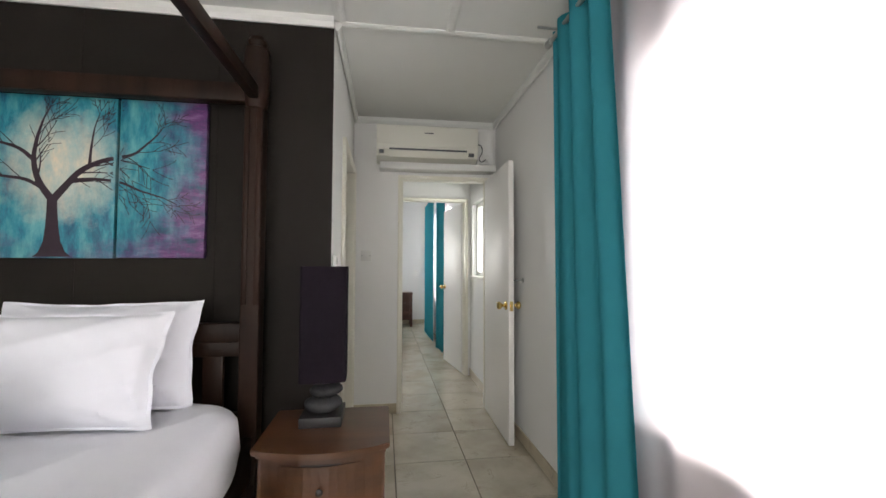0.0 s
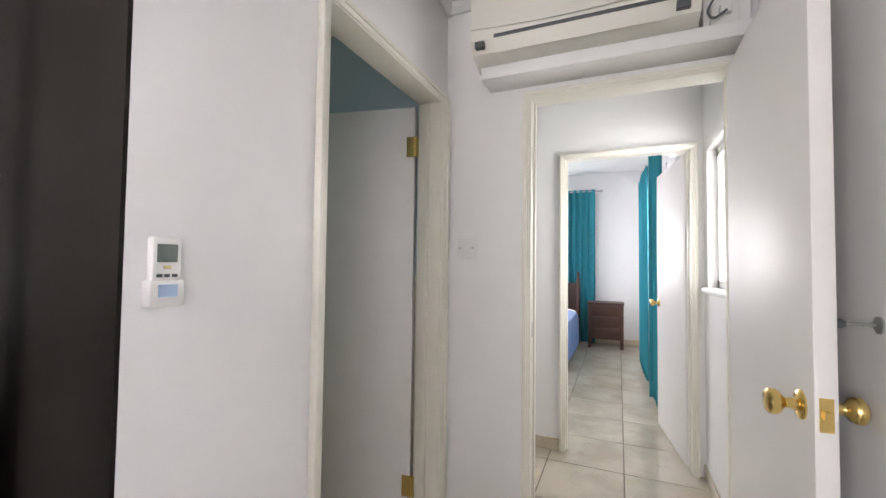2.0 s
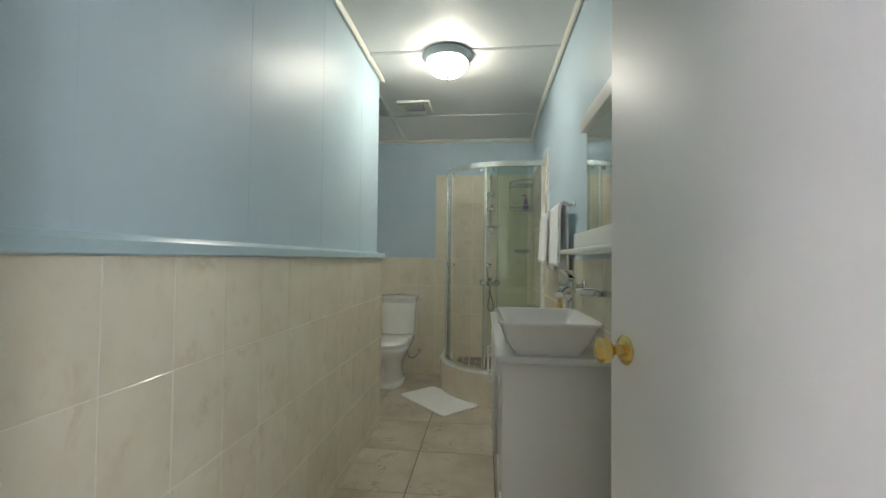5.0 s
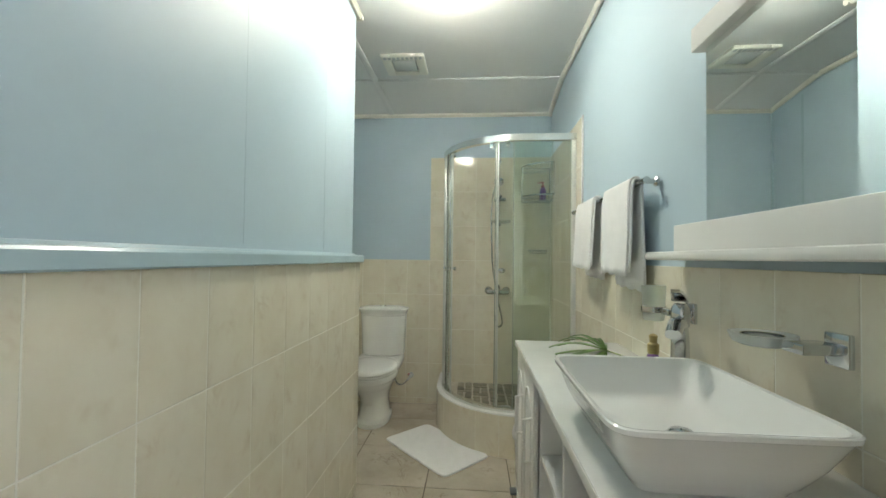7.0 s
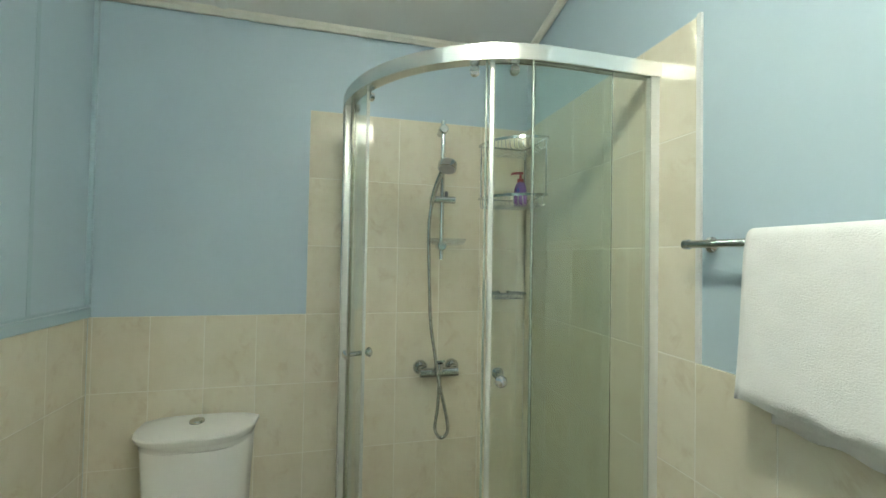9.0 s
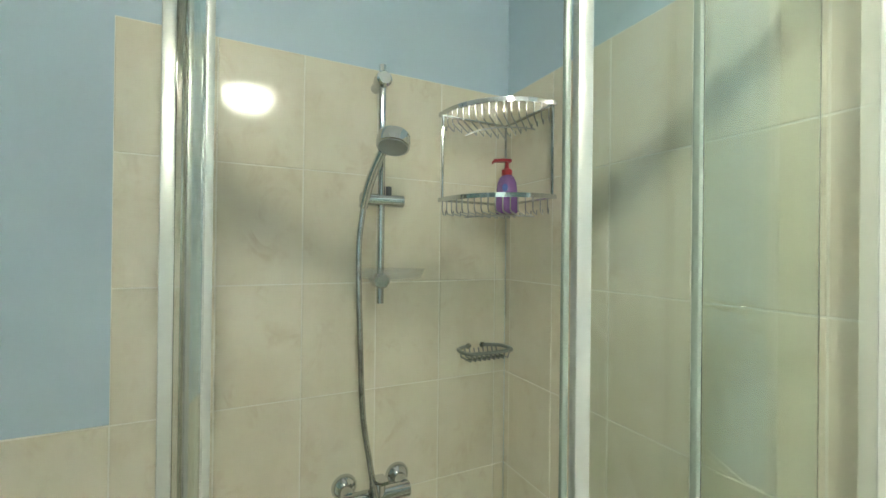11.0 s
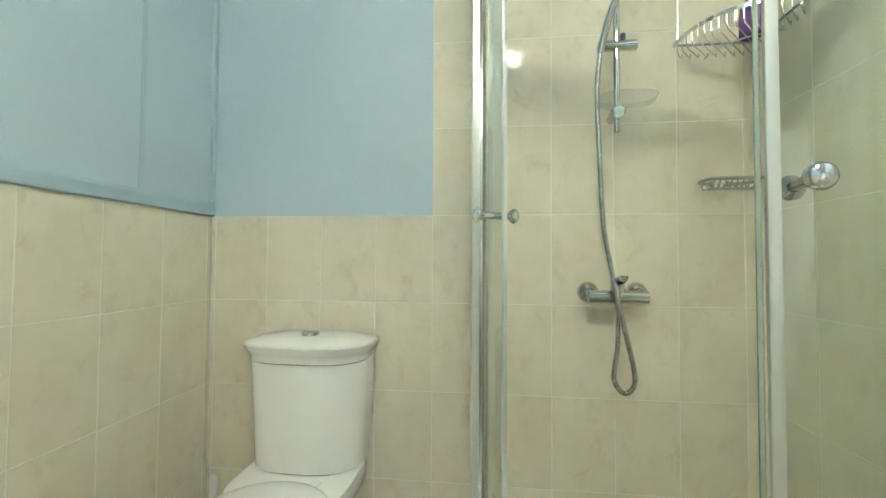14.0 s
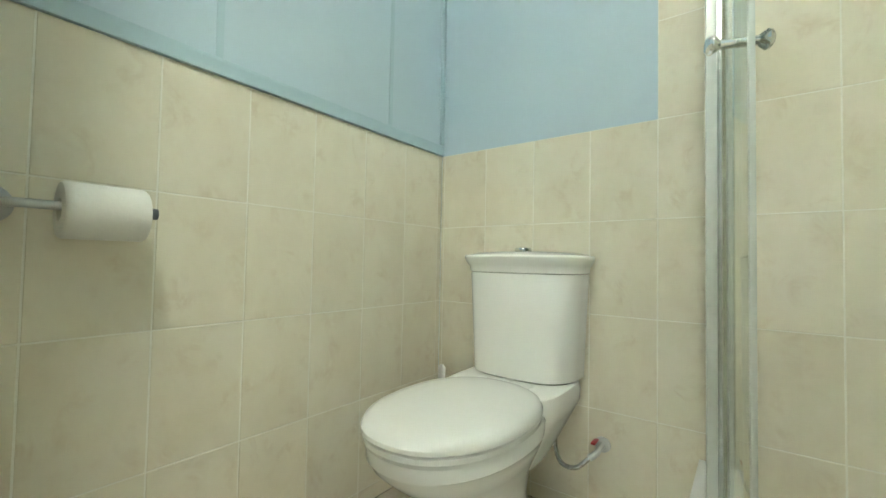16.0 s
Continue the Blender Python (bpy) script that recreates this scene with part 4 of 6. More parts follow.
sh.matrix_basis = pose(0, 0, 0, 0, 0, 3)
part("spider", boxes((-0.09, 0.09, -0.003, 0.003, 0.60, 0.604), (-0.003, 0.003, -0.09, 0.09, 0.604, 0.608)), M_STEEL, tl)

# air conditioner over the door
ac = thing("air_conditioner", (0.563, NORTH, 2.192), "ivory wall-mounted air conditioner above the doorway", "air conditioner")
prof = ((0, 0.0), (-0.10, 0.0), (-0.19, 0.035), (-0.218, 0.085), (-0.226, 0.12), (-0.222, 0.285), (-0.205, 0.298), (0, 0.298))
bm = loft([[Vector((x, y, z)) for y, z in prof] for x in (-0.436, -0.425, 0.425, 0.436)])
part("body", bm, M_AC, ac, "", False)
k = 24
panel = [[Vector((-0.43 + 0.86 * i / k, -0.229 - e, 0.128 - 0.020 * (1 - (2 * i / k - 1) ** 2) * (1 if z < 0.2 else 0) + (0 if z < 0.2 else 0.155))) for i in range(k + 1)] for z, e in ((0.1, 0.0), (0.1, 0.006), (0.29, 0.006), (0.29, 0.0))]
part("front_panel", sheet(panel), M_AC, ac)
part("outlet_slot", box(-0.33, 0.335, -0.2285, -0.205, 0.078, 0.094, 0.002), M_GREY_PLASTIC, ac, "dark air outlet slot")
part("louvre", loft([[Vector((x, y, z)) for y, z in ((-0.232, 0.074), (-0.205, 0.022), (-0.199, 0.026), (-0.226, 0.078))] for x in (-0.33, 0.335)]), M_AC, ac, "", False)
part("display", box(0.355, 0.40, -0.226, -0.20, 0.045, 0.072, 0.001), M_GREY_PLASTIC, ac, "small dark display")
part("badge", box(-0.415, -0.375, -0.228, -0.20, 0.048, 0.075, 0.001), M_GREY_PLASTIC, ac, "small round sticker")
part("brand_mark", box(-0.03, 0.045, -0.2362, -0.234, 0.222, 0.231), M_GREY_PLASTIC, ac, "small dark brand mark", False)
sh = thing("shelf_board", (0.67, NORTH, 2.129), "white boxed shelf board under the air conditioner", "shelf")
part("board", box(-0.515, 0.508, -0.155, 0, 0, 0.056, 0.004), M_WHITE, sh)
duct = thing("pipe_cover", (1.105, NORTH, 2.186), "white pipe cover beside the air conditioner", "pipe cover")
part("cover", box(-0.085, 0.065, -0.09, 0, 0, 0.312, 0.004), M_WHITE, duct)
sock = thing("power_socket", (1.085, NORTH - 0.09, 2.200), "white switched power socket with grey cable", "socket")
part("plate", box(-0.045, 0.045, -0.028, 0, 0, 0.085, 0.004), M_PLASTIC, sock)
part("plug", box(-0.02, 0.02, -0.055, -0.028, 0.03, 0.062, 0.006), M_PLASTIC, sock)
part("cable", tube(smooth_line(((-0.085, -0.05, 0.17), (-0.045, -0.065, 0.155), (-0.035, -0.07, 0.10), (-0.06, -0.065, 0.04), (-0.04, -0.06, 0.012), (0.0, -0.06, 0.035))), 0.0045), M_GREY_PLASTIC, sock, "grey cable")


def wall_switch(place, label, turn=0.0):
    s = thing("light_switch", place, label, "switch", turn=turn)
    part("plate", box(-0.046, 0.046, -0.010, 0, -0.046, 0.046, 0.003), M_PLASTIC, s)
    part("rocker", box(-0.022, 0.022, -0.0135, -0.0095, -0.016, 0.016, 0.002), M_PLASTIC, s)
    for x in (-0.034, 0.034):
        part("screw", box(x - 0.007, x + 0.007, -0.0112, -0.0095, -0.004, 0.004, 0.001), M_STEEL, s)
    return s


wall_switch((0.040, NORTH, 1.378), "square white wall switch beside the doorway")

rc = thing("remote_control", (NOOK, 2.374, 1.216), "white air conditioner remote in a wall holder", "remote control", turn=90)
part("holder", box(-0.032, 0.032, -0.026, 0, 0.0, 0.05, 0.004), M_PLASTIC, rc)
part("body", box(-0.027, 0.027, -0.022, -0.003, 0.004, 0.130, 0.005), M_PLASTIC, rc)
part("display", box(-0.019, 0.019, -0.0232, -0.021, 0.083, 0.117, 0.001), M_LCD, rc, "grey display")
part("key", box(-0.007, 0.007, -0.0236, -0.021, 0.070, 0.077, 0.001), M_ORANGE, rc, "orange key")
for z in (0.058,):
    for x in (-0.014, 0, 0.014):
        part("key", box(x - 0.005, x + 0.005, -0.0236, -0.021, z - 0.003, z + 0.003, 0.001), M_GREY_PLASTIC, rc)
part("key_print", box(-0.018, 0.018, -0.0274, -0.0255, 0.018, 0.042, 0.001), M_KEY, rc, "blue printed keys")


# curtains
def curtain(name, line, z0, z1, folds, depth, mat, label, flare=0.0, seed=1, cols=140, hem=0.0):
    """Hanging cloth along a line on the plan, in soft folds that wander and spread downwards."""
    c = thing(name, (*line[0], 0), label, "curtain")
    rng = random.Random(seed)
    a, b = Vector(line[0]), Vector(line[1])
    d = b - a
    nrm = Vector((-d.y, d.x)).normalized()
    ph = [rng.uniform(0, 6.28) for _ in range(5)]
    rows = []
    for j in range(25):
        t = j / 24
        z = z1 + (z0 - z1) * t
        row = []
        for i in range(cols + 1):
            u = i / cols
            w = 2 * math.pi * folds * (u + 0.012 * math.sin(6.28 * u * 2 + ph[0]) + 0.02 * t * math.sin(6.28 * u * 3 + ph[1]))
            amp = depth * (0.75 + 0.25 * math.sin(9 * u + ph[2])) * (1 - 0.25 * t * math.sin(5 * u + ph[3]) ** 2)
            off = amp * math.sin(w) + 0.12 * depth * math.sin(1.7 * w + ph[4]) * (0.3 + 0.7 * t)
            p = d * u * (1 + flare * t) + nrm * off
            row.append(Vector((p.x, p.y, z + hem * t * math.sin(w))))
        rows.append(row)
    ob = part("cloth", sheet(rows), mat, c)
    thicken(ob, 0.0016)
    return c


def curtain_rod(name, a, b, label):
    r = thing(name, a, label, "curtain rod")
    v = Vector(b) - Vector(a)
    part("rod", tube(((0, 0, 0), v), 0.0125, 12), M_STEEL, r)
    for e, s in ((Vector(), -1), (v, 1)):
        u = v.normalized() * s
        bm = tube((e, e + u * 0.02, e + u * 0.022, e + u * 0.05), 0.02, 14)
        part("finial", bm, M_STEEL, r)
    k = Vector((-v.y, v.x, 0)).normalized()
    for t in (0.03, 0.97):
        part("bracket", tube((v * t, v * t - k * (0.122 if abs(v.x) < 0.1 else -0.096)), 0.006), M_STEEL, r)
    return r


curtain("curtain", ((1.085, 2.16), (1.10, 1.60)), 0.015, 2.56, 3.6, 0.036, M_TEAL, "teal floor-length curtain drawn beside the window", flare=0.32, seed=4, cols=220)
curtain("sheer_curtain", ((1.165, 1.78), (1.165, -1.55)), 0.015, 2.52, 11, 0.020, M_SHEER, "thin white sheer curtain glowing with daylight", seed=6, cols=420)
curtain_rod("curtain_rod", (1.09, 2.17, 2.515), (1.09, -1.56, 2.515), "brushed steel curtain rod above the window")

# far bedroom
curtain("curtain", ((1.08, 6.10), (1.02, 6.50)), 0.015, 2.44, 4, 0.035, M_TEAL, "teal floor-length curtain by the far bedroom door", seed=9, cols=90)
curtain("curtain", ((1.02, 7.0), (0.99, 8.15)), 0.015, 2.44, 8, 0.03, M_TEAL, "teal curtain at the other side of the far window", seed=14, cols=140)
curtain_rod("curtain_rod", (1.06, 6.05, 2.40), (1.06, 8.25, 2.40), "thin steel curtain rod over the far window")
curtain("sheer_curtain", ((1.15, 6.28), (1.15, 8.05)), 0.015, 2.30, 9, 0.02, M_SHEER, "white sheer curtain over the far window", seed=12, cols=160)
curtain("curtain", ((-0.35, 9.13), (0.36, 9.13)), 0.015, 2.57, 7, 0.035, M_TEAL, "teal curtain on the end wall of the far bedroom", seed=10, cols=120)
curtain_rod("curtain_rod", (-0.4, 9.13, 2.54), (0.43, 9.13, 2.54), "thin steel curtain rod on the far wall")
fs = thing("nightstand", (0.53, 8.95, 0), "dark reddish wooden nightstand in the far bedroom", "nightstand")
part("tabletop", box(-0.27, 0.27, -0.2, 0.2, 0.68, 0.71, 0.005), M_FAR_WOOD, fs)
part("body", box(-0.24, 0.24, -0.18, 0.19, 0.14, 0.68, 0.004), M_FAR_WOOD, fs)
for z in (0.16, 0.335, 0.51):
    part("drawer", box(-0.20, 0.20, -0.192, -0.178, z, z + 0.155, 0.004), M_FAR_WOOD, fs)
for x in (-0.235, 0.235):
    for y in (-0.175, 0.175):
        part("leg", box(x - 0.025, x + 0.025, y - 0.02, y + 0.02, 0, 0.68, 0.004), M_FAR_WOOD, fs)
fb = thing("far_bed", (-0.70, 8.40, 0), "wooden bed with blue and white bedding, partly seen", "bed")
part("post", lathe(((0.03, 0), (0.03, 0.5), (0.038, 0.55), (0.026, 0.6), (0.034, 0.7), (0.026, 0.78), (0.036, 0.86), (0.028, 0.95), (0.034, 1.05), (0.02, 1.1), (0.026, 1.15), (0.002, 1.2)), (0.80, 0.62, 0), "z", 16), M_FAR_WOOD, fb)
part("headboard", box(-0.85, 0.78, 0.60, 0.64, 0.45, 1.0, 0.01), M_BROWN_WOOD, fb)
part("mattress", loft([ring(0, -0.40, z, 0.82 + k, 0.98 + k, 8, 48) for z, k in ((0.3, 0), (0.5, 0.01), (0.56, -0.02), (0.58, -0.08))]), M_LINEN, fb)
part("bedspread", loft([ring(0.02, -0.55, z, 0.83 + k, 0.84 + k, 8, 48) for z, k in ((0.12, 0.02), (0.5, 0.012), (0.572, -0.015), (0.592, -0.09))]), M_BLUE_CLOTH, fb, "blue bedspread")
part("frame", box(-0.8, 0.8, -1.3, 0.6, 0.0, 0.3, 0.01), M_FAR_WOOD, fb)
fac = thing("air_conditioner", (EAST, 5.35, 2.22), "white wall-mounted air conditioner in the far bedroom", "air conditioner", turn=-90)
part("body", loft([[Vector((x, y, z)) for y, z in prof] for x in (-0.40, 0.40)]), M_AC, fac, "", False)
part("louvre", box(-0.33, 0.33, -0.225, -0.20, 0.05, 0.085, 0.004), M_GREY_PLASTIC, fac)

# ---- bathroom ----
# ceiling lamp: pewter pan, glowing opal bowl, finial
cl = thing("ceiling_lamp", (-2.655, 2.95, CEIL), "round pewter ceiling lamp with a lit opal glass bowl", "lamp")
part("pan", lathe(((0.001, 0), (0.165, 0), (0.172, -0.006), (0.172, -0.016), (0.160, -0.03), (0.150, -0.046), (0.142, -0.052), (0.02, -0.05)), (0, 0, -0.001), "z", 40), M_DIM, cl)
part("bowl", lathe([(0.138 * math.cos(a) ** 0.9, -0.050 - 0.095 * math.sin(a)) for a in [1.50 * k / 28 for k in range(29)]], (0, 0, 0), "z", 64), M_LAMP, cl, "lit opal glass bowl")
part("finial", lathe(((0.016, -0.142), (0.020, -0.149), (0.012, -0.155), (0.008, -0.162), (0.012, -0.168), (0.001, -0.176)), (0, 0, 0), "z", 18), M_DIM, cl)

vent = thing("ceiling_vent", (-3.55, 2.575, CEIL), "cream square extractor vent in the ceiling", "vent")
part("rim", boxes((-0.142, 0.142, -0.146, -0.085, -0.022, 0, 0.004), (-0.142, 0.142, 0.085, 0.146, -0.022, 0, 0.004), (-0.142, -0.085, -0.086, 0.086, -0.022, 0, 0.004), (0.085, 0.142, -0.086, 0.086, -0.022, 0, 0.004)), M_CREAM, vent)
part("cover", box(-0.078, 0.078, -0.078, 0.078, -0.021, -0.010, 0.003), M_TOP, vent, "pale grey centre cover")
for k in range(9):
    y = -0.12 + 0.03 * k
    part("slot", box(0.098, 0.128, y - 0.010, y + 0.010, -0.0232, -0.0215), M_STEEL, vent, "", False)
part("backing", box(-0.09, 0.09, -0.09, 0.09, -0.006, -0.001), M_GREY_PLASTIC, vent)

# vanity: hung cabinet, worktop, vessel basin
VX0, VX1, VY, VZ0, VZ1 = -2.640, -1.495, 3.284, 0.182, 0.857
van = thing("vanity_cabinet", (VX1, RIGHT, 0), "white wall-hung vanity cabinet with open shelves and doors", "cabinet")


def at_van(x0, x1, y0, y1, z0, z1, bevel=0.0015):
    return box(x0 - VX1, x1 - VX1, y0 - RIGHT, y1 - RIGHT, z0, z1, bevel)


T = 0.018
part("side_panel", at_van(VX1 - T, VX1, VY, RIGHT - 0.002, VZ0, VZ1), M_CABINET, van)
part("side_panel", at_van(VX0, VX0 + T, VY, RIGHT - 0.002, VZ0, VZ1), M_CABINET, van)
part("bottom_panel", at_van(VX0 + T, VX1 - T, VY + 0.001, RIGHT - 0.002, VZ0, VZ0 + T), M_CABINET, van)
part("back_panel", at_van(VX0 + T, VX1 - T, RIGHT - 0.014, RIGHT - 0.003, VZ0 + T, VZ1), M_CABINET, van)
part("top_rail", at_van(VX0 + T, VX1 - T, VY + 0.001, VY + 0.020, VZ1 - 0.035, VZ1), M_CABINET, van)
for x in (-1.80, -2.15):
    part("divider", at_van(x - T / 2, x + T / 2, VY + 0.002, RIGHT - 0.015, VZ0 + T, VZ1 - 0.036), M_CABINET, van)
part("shelf", at_van(-1.791, VX1 - T, VY + 0.006, RIGHT - 0.015, 0.595, 0.595 + T), M_CABINET, van)
part("shelf", at_van(-2.141, -1.809, VY + 0.006, RIGHT - 0.015, 0.595, 0.595 + T), M_CABINET, van)
part("shelf", at_van(-2.141, -1.809, VY + 0.006, RIGHT - 0.015, 0.36, 0.36 + T), M_CABINET, van)


def vanity_door(x0, x1):
    d = part("door", at_van(x0, x1, VY - 0.019, VY - 0.001, VZ0 + 0.004, VZ1 - 0.006, 0.003), M_CABINET, van)
    w = (x1 - x0) / 2 - 0.045
    cx = (x0 + x1) / 2 - VX1
    pts = [(cx - w, 0, VZ0 + 0.06), (cx - w, 0, VZ1 - 0.16)]
    pts += [(cx - w * math.cos(a), 0, VZ1 - 0.16 + 0.09 * math.sin(a)) for a in [math.pi * k / 10 for k in range(1, 10)]]
    pts += [(cx + w, 0, VZ1 - 0.16), (cx + w, 0, VZ0 + 0.06)]
    part("panel_bead", tube([(x, VY - 0.0195 - RIGHT, z) for x, _, z in pts], 0.005, 6, closed=True), M_CABINET, d)
    hx = x1 - 0.035 - VX1
    part("handle", tube(((hx, VY - 0.019 - RIGHT, 0.56), (hx, VY - 0.046 - RIGHT, 0.565), (hx, VY - 0.046 - RIGHT, 0.705), (hx, VY - 0.019 - RIGHT, 0.71)), 0.006), M_CABINET, d, "white bow handle")


vanity_door(-2.632, -2.395)
vanity_door(-2.391, -2.155)

wt = thing("worktop", (-2.042, 3.486, VZ1 + 0.001), "pale grey laminate worktop on the vanity", "worktop")
part("slab", box(-0.628, 0.628, -0.226, 0.2255, 0, 0.024, 0.002), M_TOP, wt)
part("edge_band", box(-0.628, 0.628, -0.2285, -0.2265, 0.0005, 0.0235, 0.0008), M_CABINET, wt, "white front edge band")
WT = VZ1 + 0.025

basin = thing("basin", (-1.615, 3.446, WT + 0.001), "white rectangular porcelain vessel basin on the worktop", "basin")
outer = ((0.0, 0.165, 0.120), (0.012, 0.172, 0.127), (0.02, 0.180, 0.134), (0.06, 0.205, 0.156), (0.112, 0.232, 0.176), (0.116, 0.237, 0.181), (0.124, 0.238, 0.182), (0.126, 0.235, 0.179))
inner = ((0.124, 0.228, 0.172), (0.110, 0.222, 0.166), (0.05, 0.188, 0.136), (0.032, 0.160, 0.110), (0.026, 0.06, 0.05), (0.025, 0.02, 0.02))
part("bowl", loft([ring(0, 0, z, rx, ry, 11.0, 88) for z, rx, ry in outer + inner]), M_PORCELAIN, basin)
part("drain", lathe(((0.001, 0.027), (0.020, 0.027), (0.024, 0.029), (0.028, 0.036), (0.02, 0.044), (0.001, 0.047)), (0.02, 0.02, 0), "z", 24), M_CHROME, basin, "chrome drain cap")

fau = thing("faucet", (-1.925, 3.625, WT + 0.001), "tall chrome single-lever basin faucet", "faucet", turn=-32)
part("foot", lathe(((0.030, 0), (0.031, 0.006), (0.026, 0.011)), (0, 0, 0), "z", 24), M_CHROME, fau)
bend = smooth_line(((0.0, 0, 0.010), (0.004, 0, 0.09), (0.012, 0, 0.165), (0.045, 0, 0.205), (0.095, 0, 0.207), (0.150, 0, 0.192)), 6)
loops = []
for i, p in enumerate(bend):
    d = (bend[min(i + 1, len(bend) - 1)] - bend[max(i - 1, 0)]).normalized()
    up, t = Vector((-d.z, 0, d.x)), i / (len(bend) - 1)
    w, h = 0.025 - 0.007 * t, 0.021 - 0.009 * t
    loops.append([p + Vector((0, 1, 0)) * w * math.copysign(abs(math.cos(a)) ** 0.7, math.cos(a)) + up * h * math.copysign(abs(math.sin(a)) ** 0.7, math.sin(a)) for a in [2 * math.pi * k / 20 for k in range(20)]])
part("body", loft(loops), M_CHROME, fau)
part("cartridge", lathe(((0.023, 0.195), (0.024, 0.225), (0.022, 0.245), (0.014, 0.256)), (0.004, 0, 0), "z", 24), M_CHROME, fau)
part("lever", loft([[Vector((x, y * w, z + k * 0.008)) for y, k in ((-1, 0), (1, 0), (1, 1), (-1, 1))] for x, z, w in ((-0.02, 0.258, 0.018), (0.02, 0.264, 0.020), (0.075, 0.285, 0.015), (0.11, 0.292, 0.010))]), M_CHROME, fau)

bot = thing("soap_bottle", (-1.995, 3.583, WT + 0.001), "small violet soap bottle with a yellow cap", "bottle")
part("body", loft([ring(0, 0, z, r, r * 0.7, 2.6, 24) for z, r in ((0, 0.024), (0.006, 0.028), (0.07, 0.028), (0.095, 0.020), (0.105, 0.013))]), M_PURPLE, bot)
part("cap", lathe(((0.015, 0.103), (0.016, 0.11), (0.016, 0.13), (0.010, 0.135), (0.012, 0.155), (0.004, 0.16)), (0, 0, 0), "z", 18), M_YELLOW, bot, "yellow cap")


def glass_holder(x, cup, label):
    h = thing("wall_holder", (x, RIGHT, 1.10), label, "holder")
    part("plate", box(0.055, 0.105, -0.012, 0, -0.03, 0.03, 0.003), M_CHROME, h)
    part("arm", boxes((0.04, 0.09, -0.075, -0.01, -0.010, 0.010, 0.003)), M_CHROME, h)
    part("collar", loft([[Vector((0.037 * k * math.cos(a) - 0.01, 0.037 * k * math.sin(a) - 0.075, z)) for a in [2 * math.pi * i / 28 for i in range(28)]] for k, z in ((1.0, -0.008), (1.0, 0.010), (0.92, 0.010), (0.92, -0.008))], closed=True), M_CHROME, h)
    if cup:
        c = part("tumbler", loft([ring(-0.01, -0.075, z, r, r, 2, 28) for z, r in ((-0.035, 0.028), (-0.03, 0.031), (0.075, 0.036), (0.075, 0.033), (-0.024, 0.028))]), M_FROST, h, "frosted glass tumbler")
    else:
        part("dish", loft([ring(-0.01, -0.075, z, r, r, 2, 28) for z, r in ((-0.012, 0.034), (-0.006, 0.05), (0.012, 0.058), (0.012, 0.054), (-0.003, 0.044))]), M_FROST, h, "frosted glass soap dish")
    return h


glass_holder(-2.11, True, "chrome wall holder with a frosted glass tumbler")
glass_holder(-1.62, False, "chrome wall holder with a frosted glass dish")

# palm leaf on the worktop
leaf = thing("palm_leaf", (-2.355, 3.565, WT + 0.002), "cut green fan palm leaf lying on the worktop", "leaf")
part("stem", tube(smooth_line(((0.0, 0.0, 0.030), (0.07, 0.045, 0.022), (0.16, 0.09, 0.008))), 0.0032, 6), M_STEM, leaf)
rng = random.Random(4)
for k in range(13):
    a = math.radians(252 - 84 + 168 * k / 12) + rng.uniform(-0.04, 0.04)
    ln = 0.20 * rng.uniform(0.84, 1.04) * (0.8 + 0.2 * math.sin(math.pi * k / 12))
    lift = 0.035 * math.sin(math.pi * k / 12 * 1.2 + 0.4) + 0.012 * (k % 2)
    rows = []
    for i in range(9):
        t = i / 8
        w = 0.0105 * (0.30 + 1.5 * t - 1.0 * t ** 3) * (1 if t < 0.95 else 0.8)
        c = Vector((math.cos(a), math.sin(a), 0)) * (0.006 + ln * t) + Vector((0, 0, max(0.006, 0.030 + lift * math.sin(math.pi * 0.8 * t) - 0.018 * t)))
        s = Vector((-math.sin(a), math.cos(a), 0)) * w
        rows.append([c - s + Vector((0, 0, 0.003)), c, c + s + Vector((0, 0, 0.003))])
    thicken(part("leaflet", sheet(rows), M_LEAF, leaf), 0.0008)

# mirror with its light box and shelf
mir = thing("bathroom_mirror", (-1.65, RIGHT, 1.25), "frameless wall mirror with white light box and shelf", "mirror")
part("backboard", box(-0.28, 0.50, -0.012, 0.0, 0.11, 0.594, 0.002), M_CABINET, mir)
part("glass", box(-0.278, 0.498, -0.017, -0.0125, 0.112, 0.592), M_MIRROR, mir, "mirror glass", False)
part("light_box", box(-0.31, 0.56, -0.042, 0.0, 0.594, 0.662, 0.004), M_CABINET, mir, "long white light box")
part("shelf_box", box(-0.385, 0.56, -0.055, 0.0, 0.032, 0.110, 0.004), M_CABINET, mir)
part("shelf", box(-0.455, 0.60, -0.112, 0.0, 0.006, 0.031, 0.009), M_CABINET, mir, "white shelf with rounded edge")

# towel rail and towels
rail = thing("towel_rail", (-2.747, RIGHT - 0.052, 1.537), "chrome towel rail on the wall", "towel rail")
part("bar", tube(((-0.512, 0, 0), (0.512, 0, 0)), 0.0095, 14), M_CHROME, rail)
for x in (-0.486, 0.486):
    part("bracket", tube(((x, 0.0, 0), (x, 0.045, 0)), 0.009, 12), M_CHROME, rail)
    part("rose", lathe(((0.019, 0.05), (0.019, 0.044), (0.012, 0.038)), (x, 0, 0), "y", 20), M_CHROME, rail)
for x in (-0.512, 0.512):
    part("end_cap", tube(((x - 0.006, 0, 0), (x + 0.006, 0, 0)), 0.0125, 14), M_CHROME, rail)


